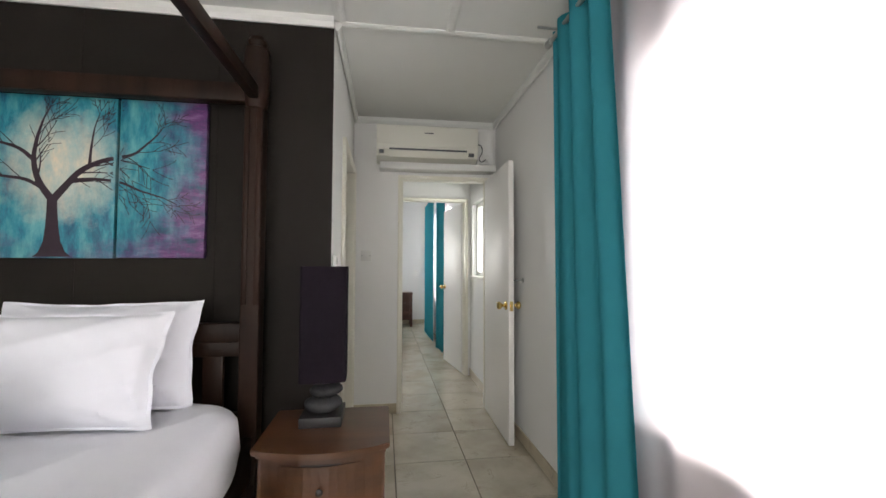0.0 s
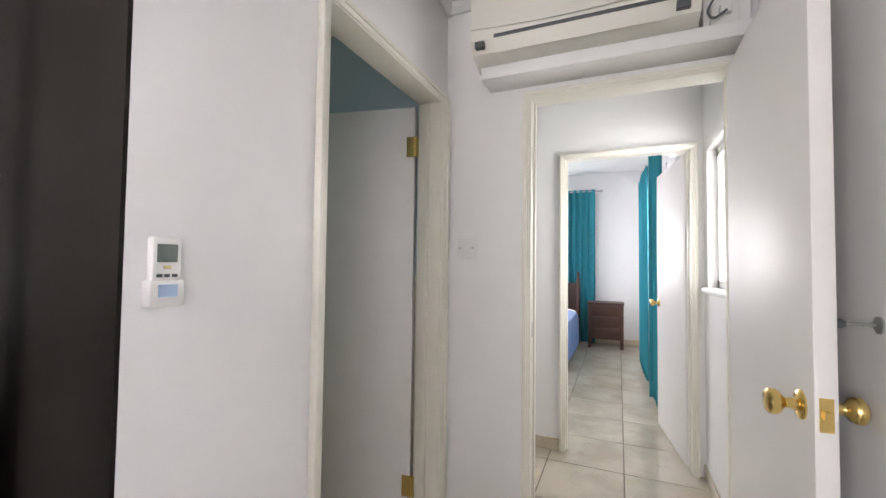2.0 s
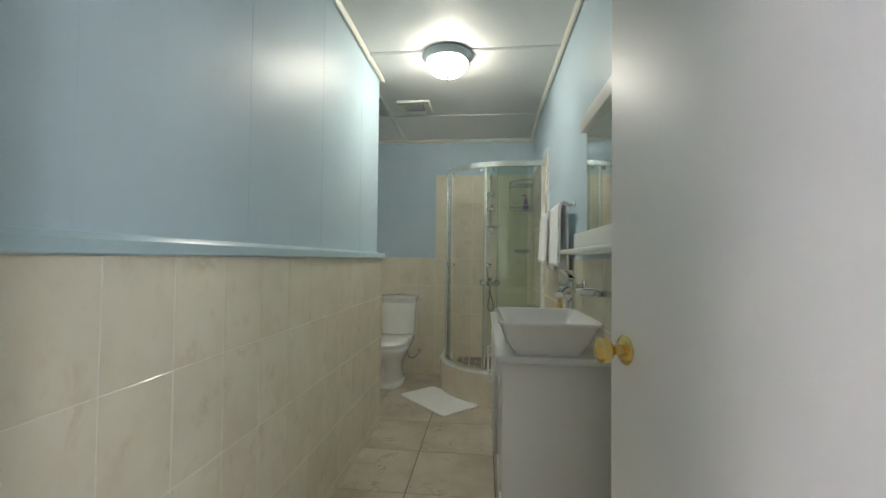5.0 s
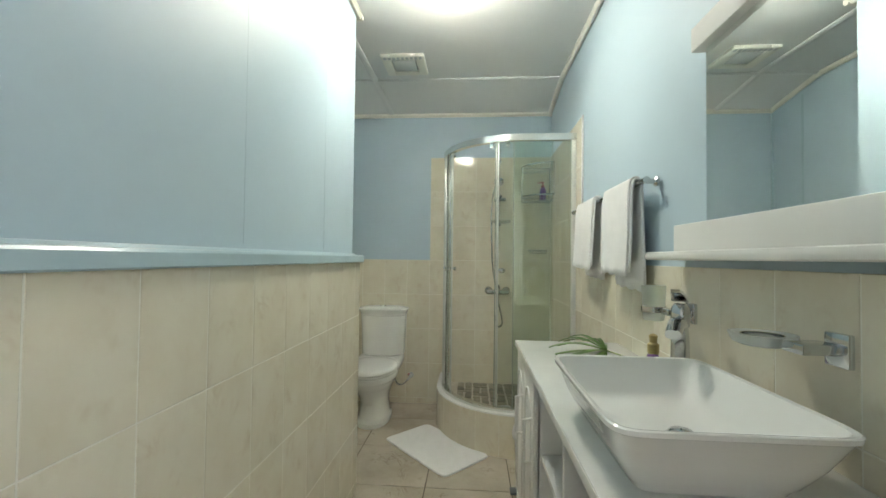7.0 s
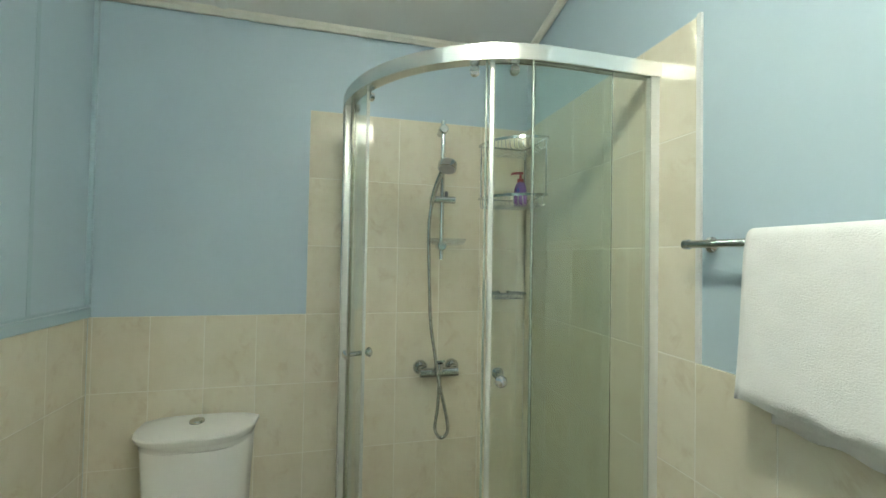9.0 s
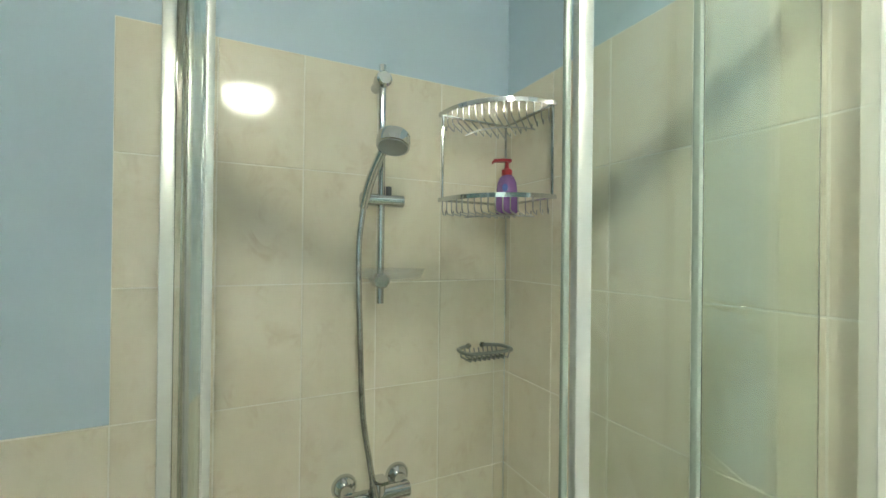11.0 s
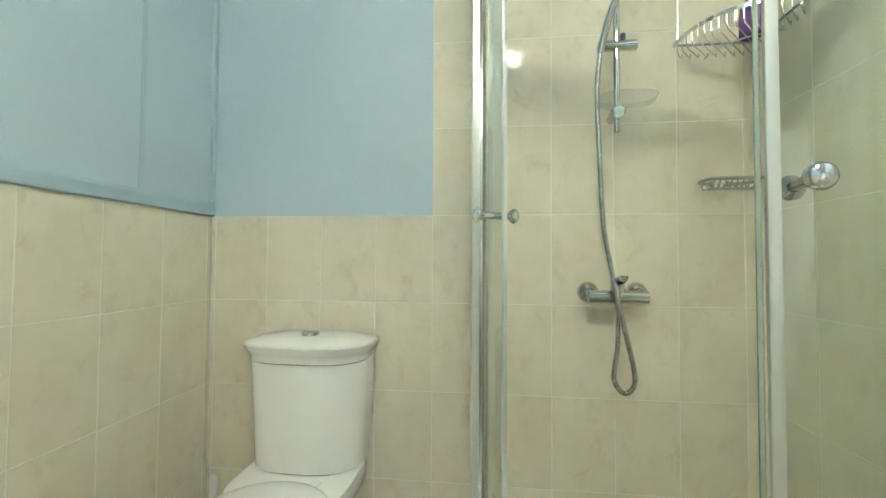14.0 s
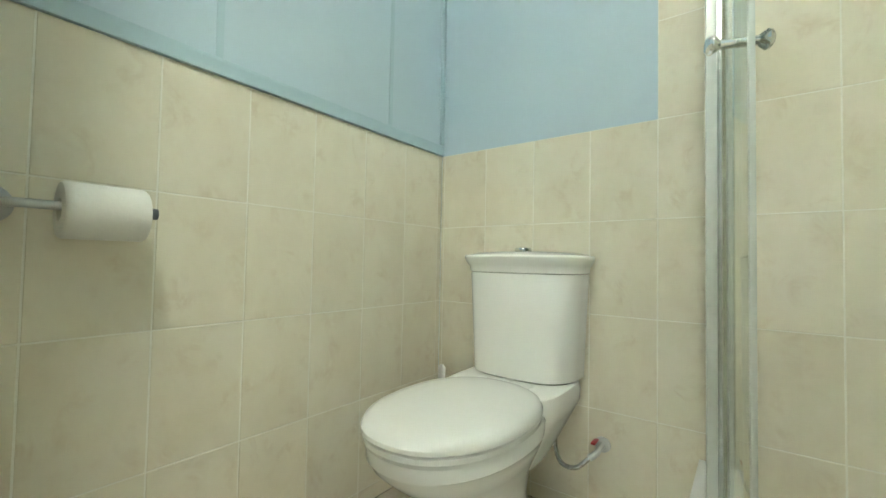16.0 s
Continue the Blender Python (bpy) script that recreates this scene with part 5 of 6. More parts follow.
def towel(place, w, front, back, label, seed):
    """A thick towel folded over the rail, longer behind than in front, its side edges hanging a little askew."""
    tw = thing("towel", place, label, "towel", "towels on the rail")
    rng = random.Random(seed)
    ph = [rng.uniform(0, 6) for _ in range(4)]
    for layer, (fl, bl, r, xs) in enumerate(((front, back, 0.022, 0.0), (front - 0.015, back * 0.95, 0.0145, 0.014))):
        rows = []
        n = 26
        prof = [(-r - 0.004 - 0.012 * (1 - i / 12), -fl * (1 - i / 12)) for i in range(12)]
        prof += [(-r * math.cos(a), r * math.sin(a) + 0.002) for a in [math.pi * i / 10 for i in range(11)]]
        prof += [(r + 0.003 * (i / 12), -bl * i / 12) for i in range(1, 13)]
        for y, z in prof:
            row = []
            for i in range(n + 1):
                u = i / n
                drop = min(1.0, -z / front) if z < 0 else 0
                wave = 0.006 * drop * math.sin(7 * u + ph[0]) + 0.003 * drop * math.sin(15 * u + ph[1] + 4 * drop)
                skew = 0.018 * drop * (1 if y > 0 else -0.4)
                yy = y + (wave if y < 0 else wave * 0.2)
                row.append(Vector((-w / 2 + w * u + skew + xs, min(yy, 0.034), z - 0.012 * drop * u + 0.004 * math.sin(20 * u) * drop)))
            rows.append(row)
        ob = part("fold", sheet(rows), M_TOWEL, tw)
        thicken(ob, 0.0065)
    return tw


towel((-2.935, RIGHT - 0.052, 1.540), 0.306, 0.322, 0.368, "folded white hand towel over the rail", 2)
towel((-2.470, RIGHT - 0.052, 1.540), 0.300, 0.335, 0.39, "larger folded white bath towel over the rail", 3)

# bath mat, bin
mat_ob = thing("bath_mat", (-3.475, 2.822, 0.0), "white terry bath mat on the floor tiles", "mat", turn=-45.5)
loops = [ring(0, 0, z, 0.190 + k, 0.315 + k, 16, 80) for z, k in ((0.0, 0), (0.007, 0.004), (0.013, 0.001), (0.014, -0.006))]
for lp in loops:
    for p in lp:
        p.x += 0.004 * math.sin(9 * p.y)
        p.y += 0.004 * math.sin(12 * p.x)
part("terry_pad", loft(loops), M_TOWEL, mat_ob)
bn = thing("pedal_bin", (-3.00, 3.42, 0.0), "round white bin with a domed lid", "bin")
part("body", lathe(((0.11, 0), (0.115, 0.004), (0.128, 0.30), (0.131, 0.305)), (0, 0, 0), "z", 36), M_PLASTIC, bn)
part("lid", lathe(((0.138, 0.300), (0.141, 0.305), (0.140, 0.330), (0.128, 0.362), (0.09, 0.388), (0.04, 0.40), (0.001, 0.402)), (0, 0, 0), "z", 36), M_PLASTIC, bn)
part("pedal", box(-0.03, 0.03, -0.15, -0.11, 0.006, 0.018, 0.003), M_GREY_PLASTIC, bn)

# toilet
wc = thing("toilet", (BACK, 2.305, 0), "white close-coupled porcelain toilet with closed lid", "toilet")
base = ((0.0, 0.36, 0.215, 0.125, 0), (0.022, 0.36, 0.222, 0.13, 0), (0.034, 0.36, 0.218, 0.127, 0), (0.040, 0.355, 0.205, 0.118, 0), (0.060, 0.35, 0.195, 0.110, 0),
        (0.16, 0.345, 0.180, 0.100, 0.02), (0.24, 0.36, 0.195, 0.118, 0.1), (0.31, 0.40, 0.225, 0.155, 0.18), (0.350, 0.42, 0.240, 0.175, 0.2), (0.368, 0.43, 0.240, 0.180, 0.2),
        (0.374, 0.43, 0.244, 0.186, 0.2), (0.404, 0.43, 0.246, 0.188, 0.2), (0.412, 0.43, 0.240, 0.184, 0.2))
part("bowl", loft([ring(x, 0, z * 0.966, rx, ry, 2.25, 48, f) for z, x, rx, ry, f in base]), M_PORCELAIN, wc)
part("rear_deck", loft([ring(0.135, 0, z * 0.966, rx, ry, 5, 40, 0.5) for z, rx, ry in ((0.20, 0.10, 0.08), (0.29, 0.125, 0.125), (0.37, 0.130, 0.165), (0.40, 0.132, 0.178), (0.435, 0.132, 0.180), (0.452, 0.126, 0.176), (0.456, 0.110, 0.160))]), M_PORCELAIN, wc)
part("seat", loft([ring(0.455, 0, z - 0.0145, rx, ry, 2.2, 56, 0.17) for z, rx, ry in ((0.413, 0.230, 0.184), (0.416, 0.236, 0.190), (0.428, 0.238, 0.192), (0.431, 0.234, 0.188))]), M_SEAT, wc)
part("lid", loft([ring(0.455, 0, z - 0.0145, rx, ry, 2.2, 56, 0.17) for z, rx, ry in ((0.432, 0.234, 0.188), (0.435, 0.239, 0.193), (0.445, 0.240, 0.194), (0.456, 0.234, 0.188), (0.464, 0.218, 0.172), (0.470, 0.185, 0.142), (0.474, 0.13, 0.095), (0.476, 0.05, 0.035))]), M_SEAT, wc, "closed white plastic lid")
for y in (-0.075, 0.075):
    part("hinge", loft([ring(0.225, y, z - 0.0145, 0.022, 0.016, 3, 16) for z in (0.428, 0.452, 0.458)]), M_SEAT, wc)


def tank_ring(z, w, d0, d1):
    """The cistern's section: flat to the wall, rounded corners, a slightly bowed front."""
    pts = []
    for i in range(33):
        a = math.pi * (i / 32 - 0.5)
        pts.append(Vector((0.02 + (d0 - 0.02) * abs(math.cos(a)) ** 0.34 + d1 * math.cos(a) ** 2, w * math.copysign(abs(math.sin(a)) ** 0.56, math.sin(a)), z)))
    return pts + [Vector((0.018, w * 0.985, z)), Vector((0.018, -w * 0.985, z))]


part("cistern", loft([tank_ring(z, w, d - 0.024, 0.046) for z, w, d in ((0.4415, 0.168, 0.165), (0.447, 0.176, 0.172), (0.60, 0.182, 0.178), (0.766, 0.190, 0.184), (0.770, 0.188, 0.182))]), M_PORCELAIN, wc)
part("cistern_lid", loft([tank_ring(z, w, d - 0.024, 0.046) for z, w, d in ((0.771, 0.188, 0.182), (0.774, 0.193, 0.187), (0.790, 0.194, 0.188), (0.797, 0.199, 0.193), (0.812, 0.207, 0.202), (0.822, 0.209, 0.204), (0.828, 0.206, 0.200), (0.838, 0.16, 0.155), (0.843, 0.08, 0.09))]), M_PORCELAIN, wc)
part("flush_button", lathe(((0.026, 0.838), (0.027, 0.848), (0.024, 0.853), (0.002, 0.855)), (0.10, 0, 0), "z", 24), M_CHROME, wc, "chrome flush button")
for y in (-0.10, 0.10):
    part("floor_bolt", lathe(((0.010, 0.038), (0.010, 0.05), (0.004, 0.055)), (0.33, y * 1.08, 0), "z", 12), M_SEAT, wc)

valve = thing("stop_valve", (BACK, 2.535, 0.243), "small steel stop valve with a red lever and hose", "valve")
part("rose", lathe(((0.024, 0.0), (0.023, 0.006), (0.012, 0.010)), (0, 0, 0), "x", 18), M_STEEL, valve)
part("body", tube(((0, 0, 0), (0.04, 0, 0), (0.052, -0.004, -0.010), (0.066, -0.022, -0.026)), 0.010, 12), M_STEEL, valve)
part("lever", box(0.020, 0.062, -0.020, -0.006, 0.014, 0.022, 0.003), M_RED, valve, "red lever")
part("hose", tube(smooth_line(((0.066, -0.022, -0.026), (0.088, -0.055, -0.055), (0.085, -0.10, -0.055), (0.07, -0.125, -0.02), (0.06, -0.13, 0.03))), 0.007, 10), M_HOSE, valve, "braided steel hose")

brush = thing("toilet_brush", (-4.045, 2.085, 0.0), "white toilet brush beside the toilet", "brush")
part("pot", lathe(((0.05, 0), (0.055, 0.01), (0.045, 0.13), (0.038, 0.14)), (0, 0, 0), "z", 24), M_PLASTIC, brush)
part("stick", lathe(((0.007, 0.13), (0.007, 0.41), (0.012, 0.425), (0.013, 0.452), (0.006, 0.462)), (0, 0, 0), "z", 14), M_PLASTIC, brush)

# paper roll on its holder
ph = thing("toilet_paper_holder", (-3.035, LEFT, 0.885), "chrome paper holder with a white toilet roll", "paper holder")
part("rose", lathe(((0.033, 0.0), (0.033, 0.008), (0.020, 0.018), (0.011, 0.024)), (0, 0, 0), "y", 24), M_STEEL, ph)
part("arm", tube(smooth_line(((0, 0.015, 0), (0, 0.055, 0), (-0.02, 0.072, 0), (-0.06, 0.075, 0), (-0.215, 0.075, 0))), 0.008, 12), M_STEEL, ph)
part("end_cap", tube(((-0.210, 0.075, 0), (-0.222, 0.075, 0)), 0.011, 12), M_GREY_PLASTIC, ph)
core = 0.02
part("paper_roll", loft([[Vector((x, 0.075 + r * math.cos(a), -0.006 + r * math.sin(a))) for a in [2 * math.pi * i / 40 for i in range(40)]] for x, r in ((-0.078, core), (-0.078, 0.047), (-0.082, 0.050), (-0.196, 0.050), (-0.200, 0.047), (-0.200, core))], closed=True), M_PAPER, ph, "white paper roll")

# ---- shower ----
CX, CY, SR = -3.965, 3.39, 0.545


def round_corner(r, a0=0.0, a1=-90.0, n=24):
    return [(CX + r * math.cos(math.radians(a0 + (a1 - a0) * k / n)), CY + r * math.sin(math.radians(a0 + (a1 - a0) * k / n))) for k in range(n + 1)]


def shower_line(r, a0=None, a1=None, y_end=RIGHT - 0.001, x_end=BACK + 0.001):
    """The plan of the enclosure at radius r, from the wall at the towel side round to the wall behind the toilet."""
    p = round_corner(r, 0 if a0 is None else a0, -90 if a1 is None else a1)
    if a0 is None:
        p = [(CX + r, y_end)] + p
    if a1 is None:
        p = p + [(x_end, CY - r)]
    return p


CURB = 0.262
tray = thing("shower_tray", (0, 0, 0), "raised quadrant shower base clad in cream tiles", "shower base")
part("curb", band(shower_line(0.552), 0.046, 0, CURB, None), M_GROUT, tray, "", False)
part("coping", band(shower_line(0.552), 0.0475, CURB, CURB + 0.012, None), M_PORCELAIN, tray, "pale rounded coping")
floor_line = [(BACK + 0.001, RIGHT - 0.001)] + shower_line(0.507)
bm = loft([[Vector((*p, z)) for p in floor_line] for z in (0.0, 0.1915)])
part("tray_floor", bm, material("pale_sand_grout", (0.58, 0.55, 0.45), 0.8, vary=0.2, scale=14, bump=0.3, bump_scale=120), tray, "", False)
clad = shower_line(0.599)
length = [0.0]
for a, b in zip(clad, clad[1:]):
    length.append(length[-1] + (Vector(b) - Vector(a)).length)


def on_clad(s):
    for i in range(len(clad) - 1):
        if s <= length[i + 1] or i == len(clad) - 2:
            t = (s - length[i]) / max(length[i + 1] - length[i], 1e-6)
            return Vector(clad[i]).lerp(Vector(clad[i + 1]), min(max(t, 0), 1))


s = 0.0
while s < length[-1] - 0.03:
    e = min(s + 0.16, length[-1])
    piece = [on_clad(s + 0.0015 + (e - s - 0.003) * k / 4) for k in range(5)]
    part("tile", band([tuple(p) for p in piece], 0.003, 0.003, CURB + 0.002), M_WALL_TILE, tray, "", False)
    s = e

# stones of the shower floor, laid in a broken basket pattern
rng = random.Random(7)
STONES = {}


def stone_mesh(kind):
    if kind not in STONES:
        w, h = ((0.120, 0.053), (0.057, 0.053), (0.085, 0.07))[kind]
        loops = [ring(0, 0, z, w / 2 * k, h / 2 * k, 6, 14) for z, k in ((0.0, 1.0), (0.006, 1.0), (0.009, 0.94))]
        bm = loft(loops)
        me = bpy.data.meshes.new("stone")
        bm.to_mesh(me)
        bm.free()
        me.materials.append(M_STONE)
        STONES[kind] = me
    return STONES[kind]


cell = 0.128
for i in range(7):
    for j in range(7):
        x0, y0 = BACK + 0.07 + cell * i, RIGHT - 0.07 - cell * j
        spots = [(0, 0.0, -0.0315, 0), (0, 0.0, 0.0315, 0)] if (i + j) % 2 else [(0, -0.0315, 0, 90), (0, 0.0315, 0, 90)]
        if rng.random() < 0.3:
            k = rng.randrange(2)
            _, dx, dy, tn = spots.pop(k)
            ax = (0.0315, 0) if tn == 0 else (0, 0.0315)
            spots += [(1, dx + ax[0], dy + ax[1], tn), (1, dx - ax[0], dy - ax[1], tn)]
        for kind, dx, dy, tn in spots:
            x, y = x0 + dx, y0 + dy
            if x > CX and y < CY and math.hypot(x - CX, y - CY) > 0.45 or x > CX + 0.45 or y < CY - 0.45:
                continue
            st = new("stone", stone_mesh(kind))
            st.parent = tray
            st.matrix_basis = pose(x, y, 0.186 + rng.uniform(0, 0.0025), rng.uniform(-1, 1), rng.uniform(-1, 1), tn + rng.uniform(-4, 4))
part("drain", lathe(((0.045, 0.194), (0.045, 0.199), (0.038, 0.200), (0.001, 0.1985)), (-3.72, 3.30, 0), "z", 28), M_STEEL, tray, "round steel drain")

M_PALE = material("satin_white_metal", (0.70, 0.71, 0.67), 0.4, 0.0, vary=0.05, scale=6)
M_SILVER = material("satin_anodised_metal", (0.57, 0.60, 0.555), 0.34, 0.4, vary=0.05, scale=6)
M_SEAL = material("pale_green_seal", (0.33, 0.39, 0.33), 0.25, vary=0.05, scale=6)
enc = thing("shower_enclosure", (0, 0, 0), "quadrant shower enclosure of glass with aluminium rails, doors ajar", "shower")
part("top_rail", band(shower_line(SR), 0.019, 2.022, 2.064), M_ALU, enc)
part("bottom_rail", band(shower_line(SR), 0.017, CURB + 0.0125, CURB + 0.036), M_ALU, enc)
part("wall_profile", box(CX + SR - 0.013, CX + SR + 0.013, RIGHT - 0.030, RIGHT - 0.001, CURB + 0.013, 2.064, 0.003), M_PALE, enc)
part("wall_profile", box(BACK + 0.001, BACK + 0.034, CY - SR - 0.018, CY - SR + 0.018, CURB + 0.013, 2.064, 0.003), M_ALU, enc)
Z0, Z1 = CURB + 0.036, 2.022


def pane(line, label):
    p = part("pane", band(line, 0.0028, Z0, Z1), M_GLASS, enc, label)
    p.visible_shadow = False
    return p


def profile(r, a, w, mat=M_ALU, d=0.009):
    x, y = round_corner(r, a, a, 1)[0]
    bm = box(-d, d, -w, w, Z0 - 0.01, Z1 + 0.01, 0.002)
    ob = part("profile", bm, mat, enc)
    ob.matrix_basis = pose(x, y, 0, 0, 0, a)
    return ob


pane(shower_line(SR + 0.008, None, -7, RIGHT - 0.03), "fixed glass pane")
pane(shower_line(SR + 0.008, -85, None, 0, BACK + 0.03), "fixed glass pane")
door_line = round_corner(SR - 0.010, 0, -18.6, 8)
pane([(CX + SR - 0.012, CY + 0.18), (CX + SR - 0.012, CY + 0.09)] + door_line, "sliding glass door, slid open")
door_line = round_corner(SR - 0.016, -66.5, -90, 8)
pane(door_line + [(CX - 0.09, CY - SR + 0.016), (CX - 0.18, CY - SR + 0.016)], "sliding glass door, slid open")
profile(SR + 0.008, -7.4, 0.003, M_SEAL, 0.004)
profile(SR - 0.010, -18.7, 0.0072, M_SILVER, 0.007)
profile(SR - 0.010, -20.3, 0.003, M_SEAL, 0.004)
profile(SR - 0.016, -66.2, 0.0035, M_SILVER, 0.005)
profile(SR + 0.006, -83.0, 0.0105, M_SILVER)
for a in (-15.4, -70):
    k = part("knob", lathe(((0.001, -0.050), (0.010, -0.049), (0.015, -0.045), (0.0165, -0.040), (0.012, -0.033), (0.008, -0.028), (0.008, 0.028), (0.012, 0.033), (0.0165, 0.040), (0.015, 0.045), (0.010, 0.049), (0.001, 0.050)), (0, 0, 0), "x", 20), M_CHROME, enc, "chrome double knob")
    x, y = round_corner(SR - 0.012, a, a, 1)[0]
    k.matrix_basis = pose(x, y, 1.178, 0, 0, a)
for a in (-24, -66, -12, -80):
    x, y = round_corner(SR - 0.024, a, a, 1)[0]
    w = part("roller", lathe(((0.012, -0.008), (0.014, -0.006), (0.014, 0.006), (0.012, 0.008)), (0, 0, 0), "x", 16), M_CHROME, enc)
    w.matrix_basis = pose(x, y, 2.009, 0, 0, a)

# shower set
ss = thing("shower_set", (BACK, 3.270, 0), "chrome shower rail with hand shower, hose and mixer", "shower set")
part("rail", tube(((0.065, 0, 1.485), (0.065, 0, 2.115)), 0.0095, 14), M_CHROME, ss)
for z in (1.545, 2.075):
    part("bracket", tube(((0.0, 0, z), (0.075, 0, z)), 0.014, 14), M_CHROME, ss)
    part("bracket_cap", lathe(((0.020, 0.045), (0.021, 0.05), (0.021, 0.082), (0.016, 0.088)), (0, 0, z), "x", 18), M_CHROME, ss)
part("slider", tube(((0.065, -0.055, 1.757), (0.065, 0.060, 1.757)), 0.0165, 16), M_CHROME, ss)
part("slider_knob", lathe(((0.008, 0.0), (0.008, 0.022), (0.001, 0.024)), (0.065, 0.02, 1.772), "z", 12), M_GREY_PLASTIC, ss)
hs = part("hand_shower", tube(smooth_line(((0.072, -0.050, 1.735), (0.100, -0.040, 1.80), (0.130, -0.022, 1.862), (0.148, -0.008, 1.890))), 0.0115, 14), M_CHROME, ss)
hd = part("shower_head", lathe(((0.001, 0.016), (0.026, 0.015), (0.037, 0.011), (0.0405, 0.005), (0.0415, -0.014), (0.040, -0.022), (0.036, -0.0235)), (0, 0, 0), "z", 32), M_CHROME, hs)
hd.matrix_basis = Matrix.Translation((0.172, -0.004, 1.893)) @ Euler((radians(-10), radians(-18), 0)).to_matrix().to_4x4()
fc = part("spray_face", lathe(((0.036, -0.023), (0.034, -0.0255), (0.001, -0.026)), (0, 0, 0), "z", 28), M_STEEL, hs, "grey spray face")
fc.matrix_basis = hd.matrix_basis.copy()
part("hose", tube(smooth_line(((0.072, -0.050, 1.735), (0.070, -0.060, 1.62), (0.075, -0.055, 1.40), (0.075, -0.045, 1.20), (0.085, -0.025, 1.06), (0.105, -0.005, 0.93), (0.10, 0.030, 0.78),
                               (0.09, 0.036, 0.715), (0.085, 0.008, 0.690), (0.08, -0.018, 0.73), (0.08, -0.008, 0.82), (0.075, 0.0, 0.93))), 0.0075, 10), M_HOSE, ss, "ribbed steel hose")
sd = part("soap_tray", loft([ring(0.110, 0.015, z, rx, ry, 2.4, 32) for z, rx, ry in ((1.548, 0.03, 0.05), (1.555, 0.05, 0.078), (1.578, 0.058, 0.088), (1.578, 0.055, 0.085), (1.559, 0.046, 0.074), (1.553, 0.02, 0.03))]), M_TRAY, ss, "clear plastic soap tray")
part("mixer_body", tube(((0.062, -0.088, 0.975), (0.062, 0.088, 0.975)), 0.0205, 20), M_CHROME, ss)
for y in (-0.075, 0.075):
    part("rosette", lathe(((0.034, 0.0), (0.034, 0.006), (0.028, 0.018), (0.017, 0.026), (0.015, 0.06)), (0, y, 0.985), "x", 24), M_CHROME, ss)
part("lever", loft([[Vector((x, y * w, z + k * 0.009)) for y, k in ((-1, 0), (1, 0), (1, 1), (-1, 1))] for x, z, w in ((0.045, 1.012, 0.019), (0.08, 1.020, 0.018), (0.125, 1.034, 0.011))]), M_CHROME, ss)
part("cartridge", lathe(((0.021, 0.98), (0.021, 1.010), (0.018, 1.015), (0.002, 1.016)), (0.062, 0, 0), "z", 22), M_CHROME, ss)
part("outlet", tube(((0.062, 0, 0.965), (0.070, 0, 0.93)), 0.011, 12), M_CHROME, ss)

# corner basket
cad = thing("corner_basket", (BACK, RIGHT, 0), "two-tier chrome wire corner basket with a pump bottle", "wire basket")
for tier, z in enumerate((2.028, 1.775)):
    r = 0.250
    c = part("tier", bmesh.new(), M_CHROME, cad)
    arc = [(0.012 + (r - 0.012) * math.cos(a) ** 0.9, -0.012 - (r - 0.012) * math.sin(a) ** 0.9, z) for a in [0.5 * math.pi * k / 16 for k in range(17)]]
    part("rim", band([(p[0], p[1]) for p in arc], 0.0025, z - 0.006, z + 0.006), M_CHROME, c)
    part("rim_back", tube(((0.012, -0.012, z), (r, -0.012, z)), 0.004, 8), M_CHROME, c)
    part("rim_back", tube(((0.012, -0.012, z), (0.012, -r, z)), 0.004, 8), M_CHROME, c)
    for k in range(1, 18):
        a = 0.5 * math.pi * k / 18
        x, y = 0.012 + (r - 0.012) * math.cos(a) ** 0.9, -0.012 - (r - 0.012) * math.sin(a) ** 0.9
        run = min(x, -y) - 0.018
        e = (x - run, y + run, z - 0.044)
        part("wire", tube(((x, y, z - 0.004), (x, y, z - 0.034), (x - 0.006, y + 0.006, z - 0.043), e, (e[0] - 0.002, e[1] + 0.002, z - 0.03)), 0.0019, 5), M_WIRE, c)
    part("base_wire", tube([(0.012 + 0.62 * (p[0] - 0.012), -0.012 + 0.62 * (p[1] + 0.012), z - 0.047) for p in arc], 0.0022, 6), M_STEEL, c)
for x, y in ((0.012, -0.012), (0.240, -0.016), (0.016, -0.240)):
    part("upright", tube(((x, y, 1.775), (x, y, 2.028)), 0.004, 8), M_CHROME, cad)

pump = thing("pump_bottle", (BACK + 0.125, RIGHT - 0.085, 1.7335), "violet liquid soap bottle with a red pump", "bottle")
part("body", loft([ring(0, 0, z, r, r * 0.8, 2.6, 28) for z, r in ((0, 0.030), (0.006, 0.034), (0.05, 0.034), (0.085, 0.030), (0.105, 0.022), (0.112, 0.014))]), M_PURPLE, pump)
part("clear_shoulder", loft([ring(0, 0, z, r, r * 0.8, 2.6, 28) for z, r in ((0.086, 0.0306), (0.104, 0.0232), (0.113, 0.0150))]), M_CLEAR, pump)
lb = part("label", loft([ring(0, 0, z, 0.0110, 0.008, 2, 20) for z in (0, 0.002)]), M_BLUE_MARK, pump, "blue oval label")
lb.matrix_basis = Matrix.Translation((0.024, -0.022, 0.072)) @ Euler((0, radians(84), radians(-40)), "XYZ").to_matrix().to_4x4()
part("collar", lathe(((0.014, 0.111), (0.015, 0.114), (0.015, 0.128), (0.009, 0.130), (0.006, 0.135), (0.005, 0.152)), (0, 0, 0), "z", 18), M_RED, pump, "red pump collar")
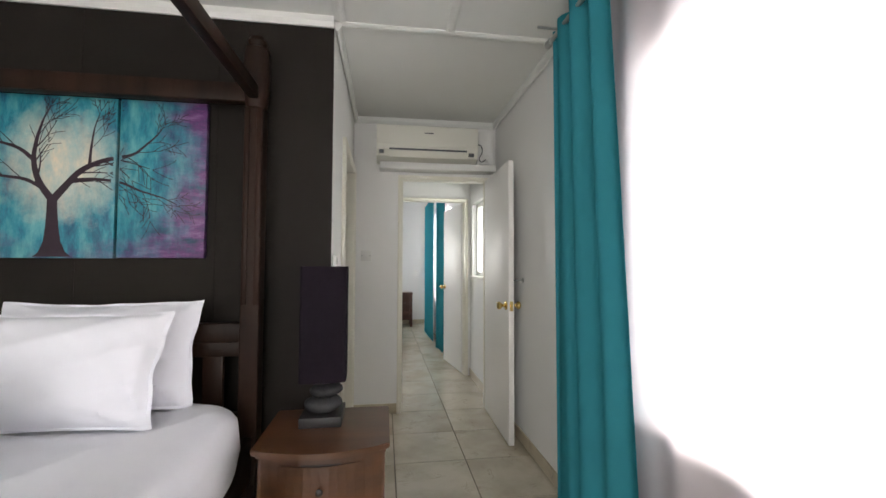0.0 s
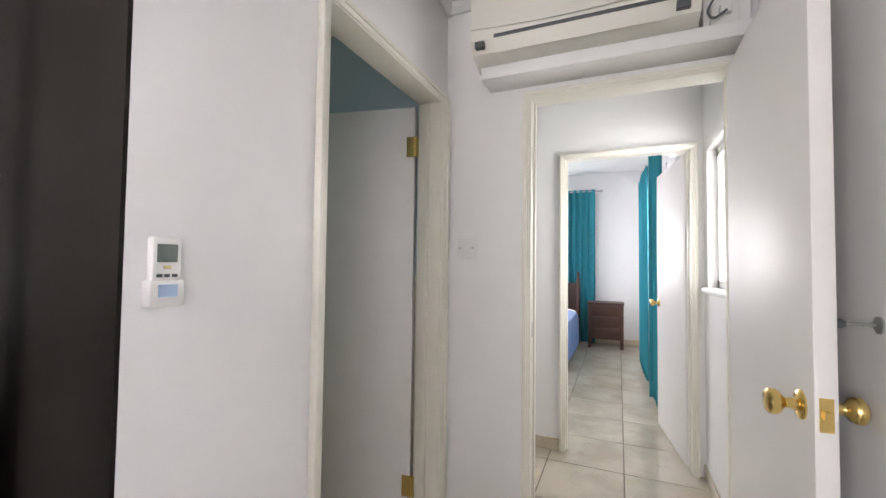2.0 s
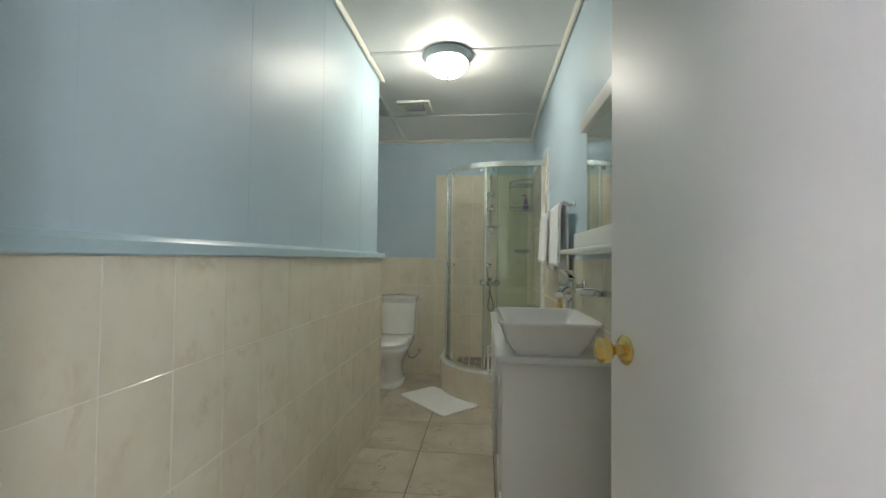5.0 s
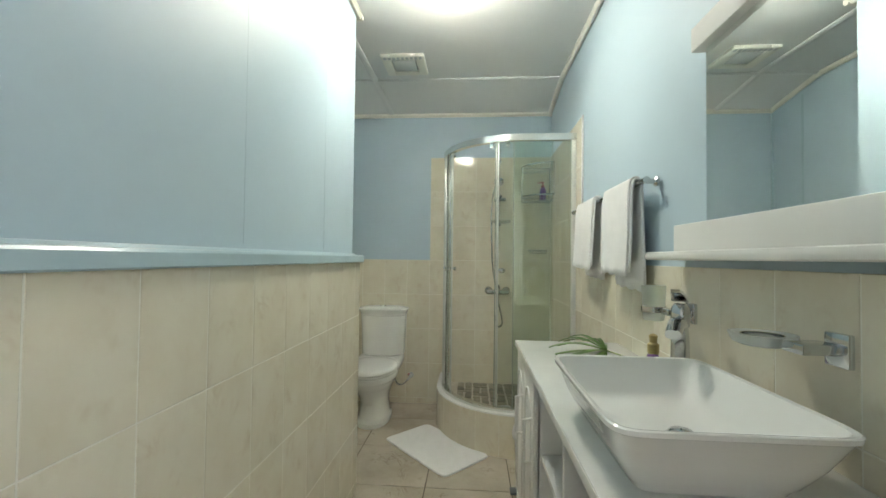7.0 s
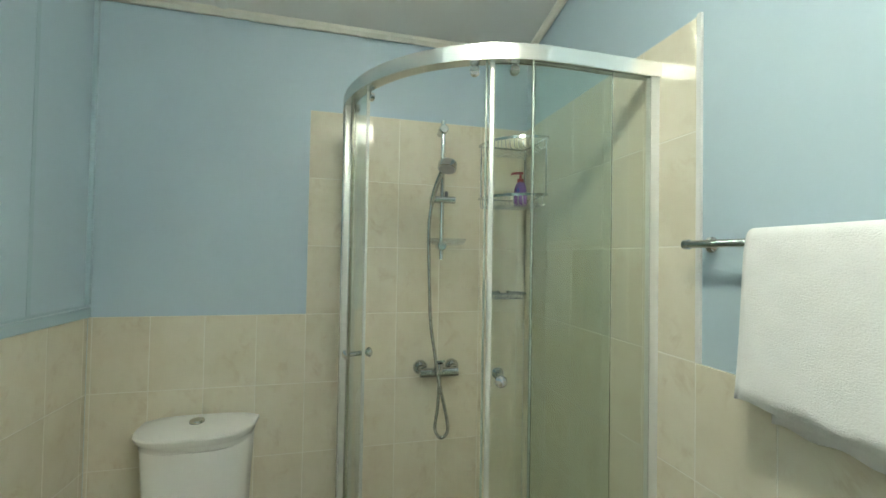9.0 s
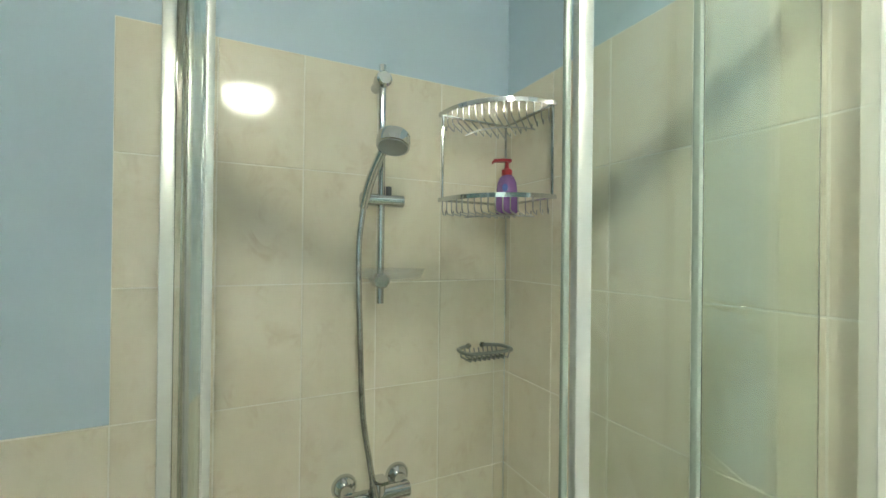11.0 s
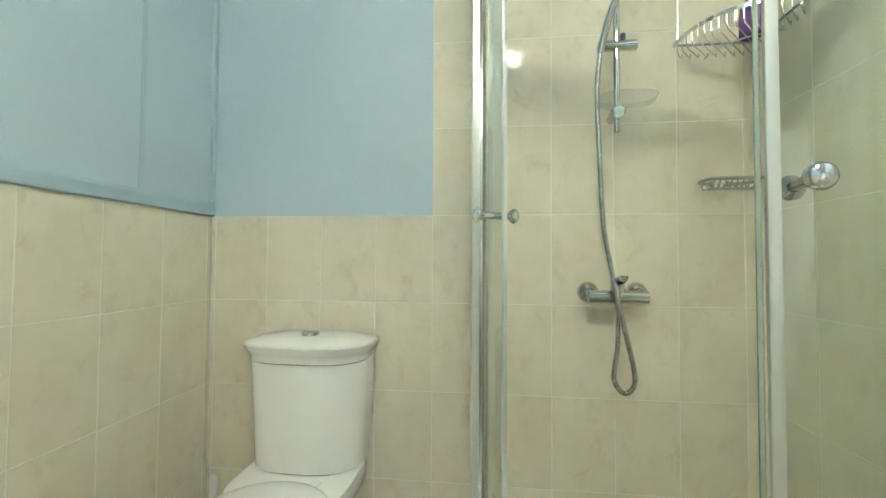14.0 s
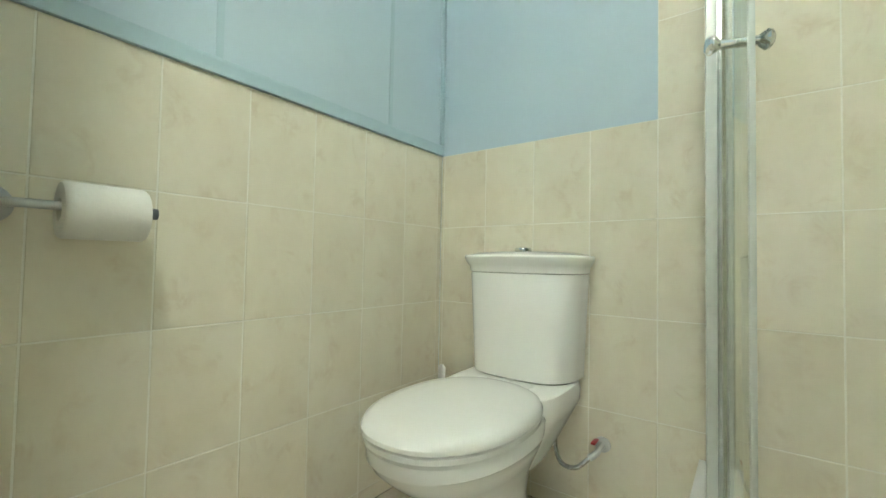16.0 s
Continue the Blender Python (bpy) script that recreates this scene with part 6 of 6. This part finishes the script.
part("nozzle", loft([[Vector((x, y * w, z + k * 0.009)) for y, k in ((-1, 0), (1, 0), (0.7, 1), (-0.7, 1))] for x, z, w in ((-0.012, 0.150, 0.010), (0.012, 0.151, 0.010), (0.038, 0.149, 0.006), (0.044, 0.142, 0.005))]), M_RED, pump, "red pump nozzle").matrix_basis = pose(0, 0, 0, 0, 0, -110)

dish = thing("wire_soap_dish", (BACK, 3.600, 1.318), "small chrome wire soap dish on the tiles", "soap dish")
pts = [(0.0, -0.025, 0.012), (0.03, -0.075, 0.012), (0.085, -0.078, 0.012), (0.10, -0.05, 0.012), (0.10, 0.05, 0.012), (0.085, 0.078, 0.012), (0.03, 0.075, 0.012), (0.0, 0.025, 0.012)]
part("rim", tube(smooth_line(pts, 5), 0.0055, 8), M_WIRE, dish)
for k in range(9):
    y = -0.064 + 0.016 * k
    part("wire", tube(((0.022, y, 0.010), (0.03, y, -0.012), (0.088, y, -0.012), (0.097, y, 0.010)), 0.0024, 5), M_WIRE, dish)
for y in (-0.025, 0.025):
    part("foot", lathe(((0.009, 0), (0.009, 0.005), (0.004, 0.007)), (0, y, 0.012), "x", 12), M_CHROME, dish)
part("base_bar", tube(((0.06, -0.066, -0.014), (0.06, 0.066, -0.014)), 0.0035, 8), M_CHROME, dish)

# ---- tiles, piece by piece ----
V = (0, 0, 1)
rows_low = lines(TILE_TOP, ROW, 0.0, TILE_TOP)
rows_high = rows_low + [TILE_TOP + ROW * k for k in (1, 2, 3)]
tile_field(dado_narrow, (0, DADO - 0.008, 0), (-1, 0, 0), V, (0, 1, 0), lines(0.69, 0.1985, 0.175, -CORNER), rows_low, M_WALL_TILE)
tile_field(wall_recess_side, (CORNER + 0.008, 0, 0), (0, -1, 0), V, (-1, 0, 0), lines(-DADO, COL, -DADO, -LEFT), rows_low, M_WALL_TILE)
tile_field(bed_left, (0, LEFT - 0.008, 0), (-1, 0, 0), V, (0, 1, 0), lines(3.083, COL, -CORNER + 0.004, -BACK), rows_low, M_WALL_TILE)
tile_field(bed_back, (BACK - 0.008, 0, 0), (0, 1, 0), V, (1, 0, 0), lines(2.687, COL, LEFT, RIGHT), rows_high, M_WALL_TILE, keep=lambda a, b: b < TILE_TOP or a > 2.687)
tile_field(bed_right, (0, RIGHT + 0.008, 0), (1, 0, 0), V, (0, -1, 0), lines(-3.082, COL, BACK, -3.284) + lines(-3.082, COL, -3.284, -0.175)[1:], rows_high, M_WALL_TILE, keep=lambda a, b: b < TILE_TOP or a < -3.284)
STEP = 0.47
flo = (0, 0, -0.0075)
tile_field(floor_bed, flo, (1, 0, 0), (0, 1, 0), V, lines(0.75, STEP, -0.172, 1.215), lines(3.77, STEP, 0.6, 9.25), M_FLOOR_TILE, gap=0.006)
tile_field(floor_bed, flo, (1, 0, 0), (0, 1, 0), V, lines(-2.07, STEP, BACK, -0.172), lines(2.81, STEP, LEFT, RIGHT), M_FLOOR_TILE, gap=0.006, keep=lambda a, b: b > 2.34 or a < CORNER + 0.1)
tile_field(floor_bed, flo, (1, 0, 0), (0, 1, 0), V, lines(0.75, STEP, -1.8, -0.172), lines(3.77, STEP, 3.77, 9.25), M_FLOOR_TILE, gap=0.006)
tile_field(floor_bed, flo, (1, 0, 0), (0, 1, 0), V, lines(0.75, STEP, -0.66, 1.215), lines(3.77, STEP, -1.6, 0.6), M_FLOOR_TILE, gap=0.006)

tile_field(floor_bed, flo, (1, 0, 0), (0, 1, 0), V, lines(0.75, STEP, -2.82, -0.66), lines(3.77, STEP, -1.6, 0.6), M_FLOOR_TILE, gap=0.006)
tile_field(floor_bed, flo, (1, 0, 0), (0, 1, 0), V, lines(0.75, STEP, -2.82, -0.172), lines(3.77, STEP, 0.6, 2.30), M_FLOOR_TILE, gap=0.006)
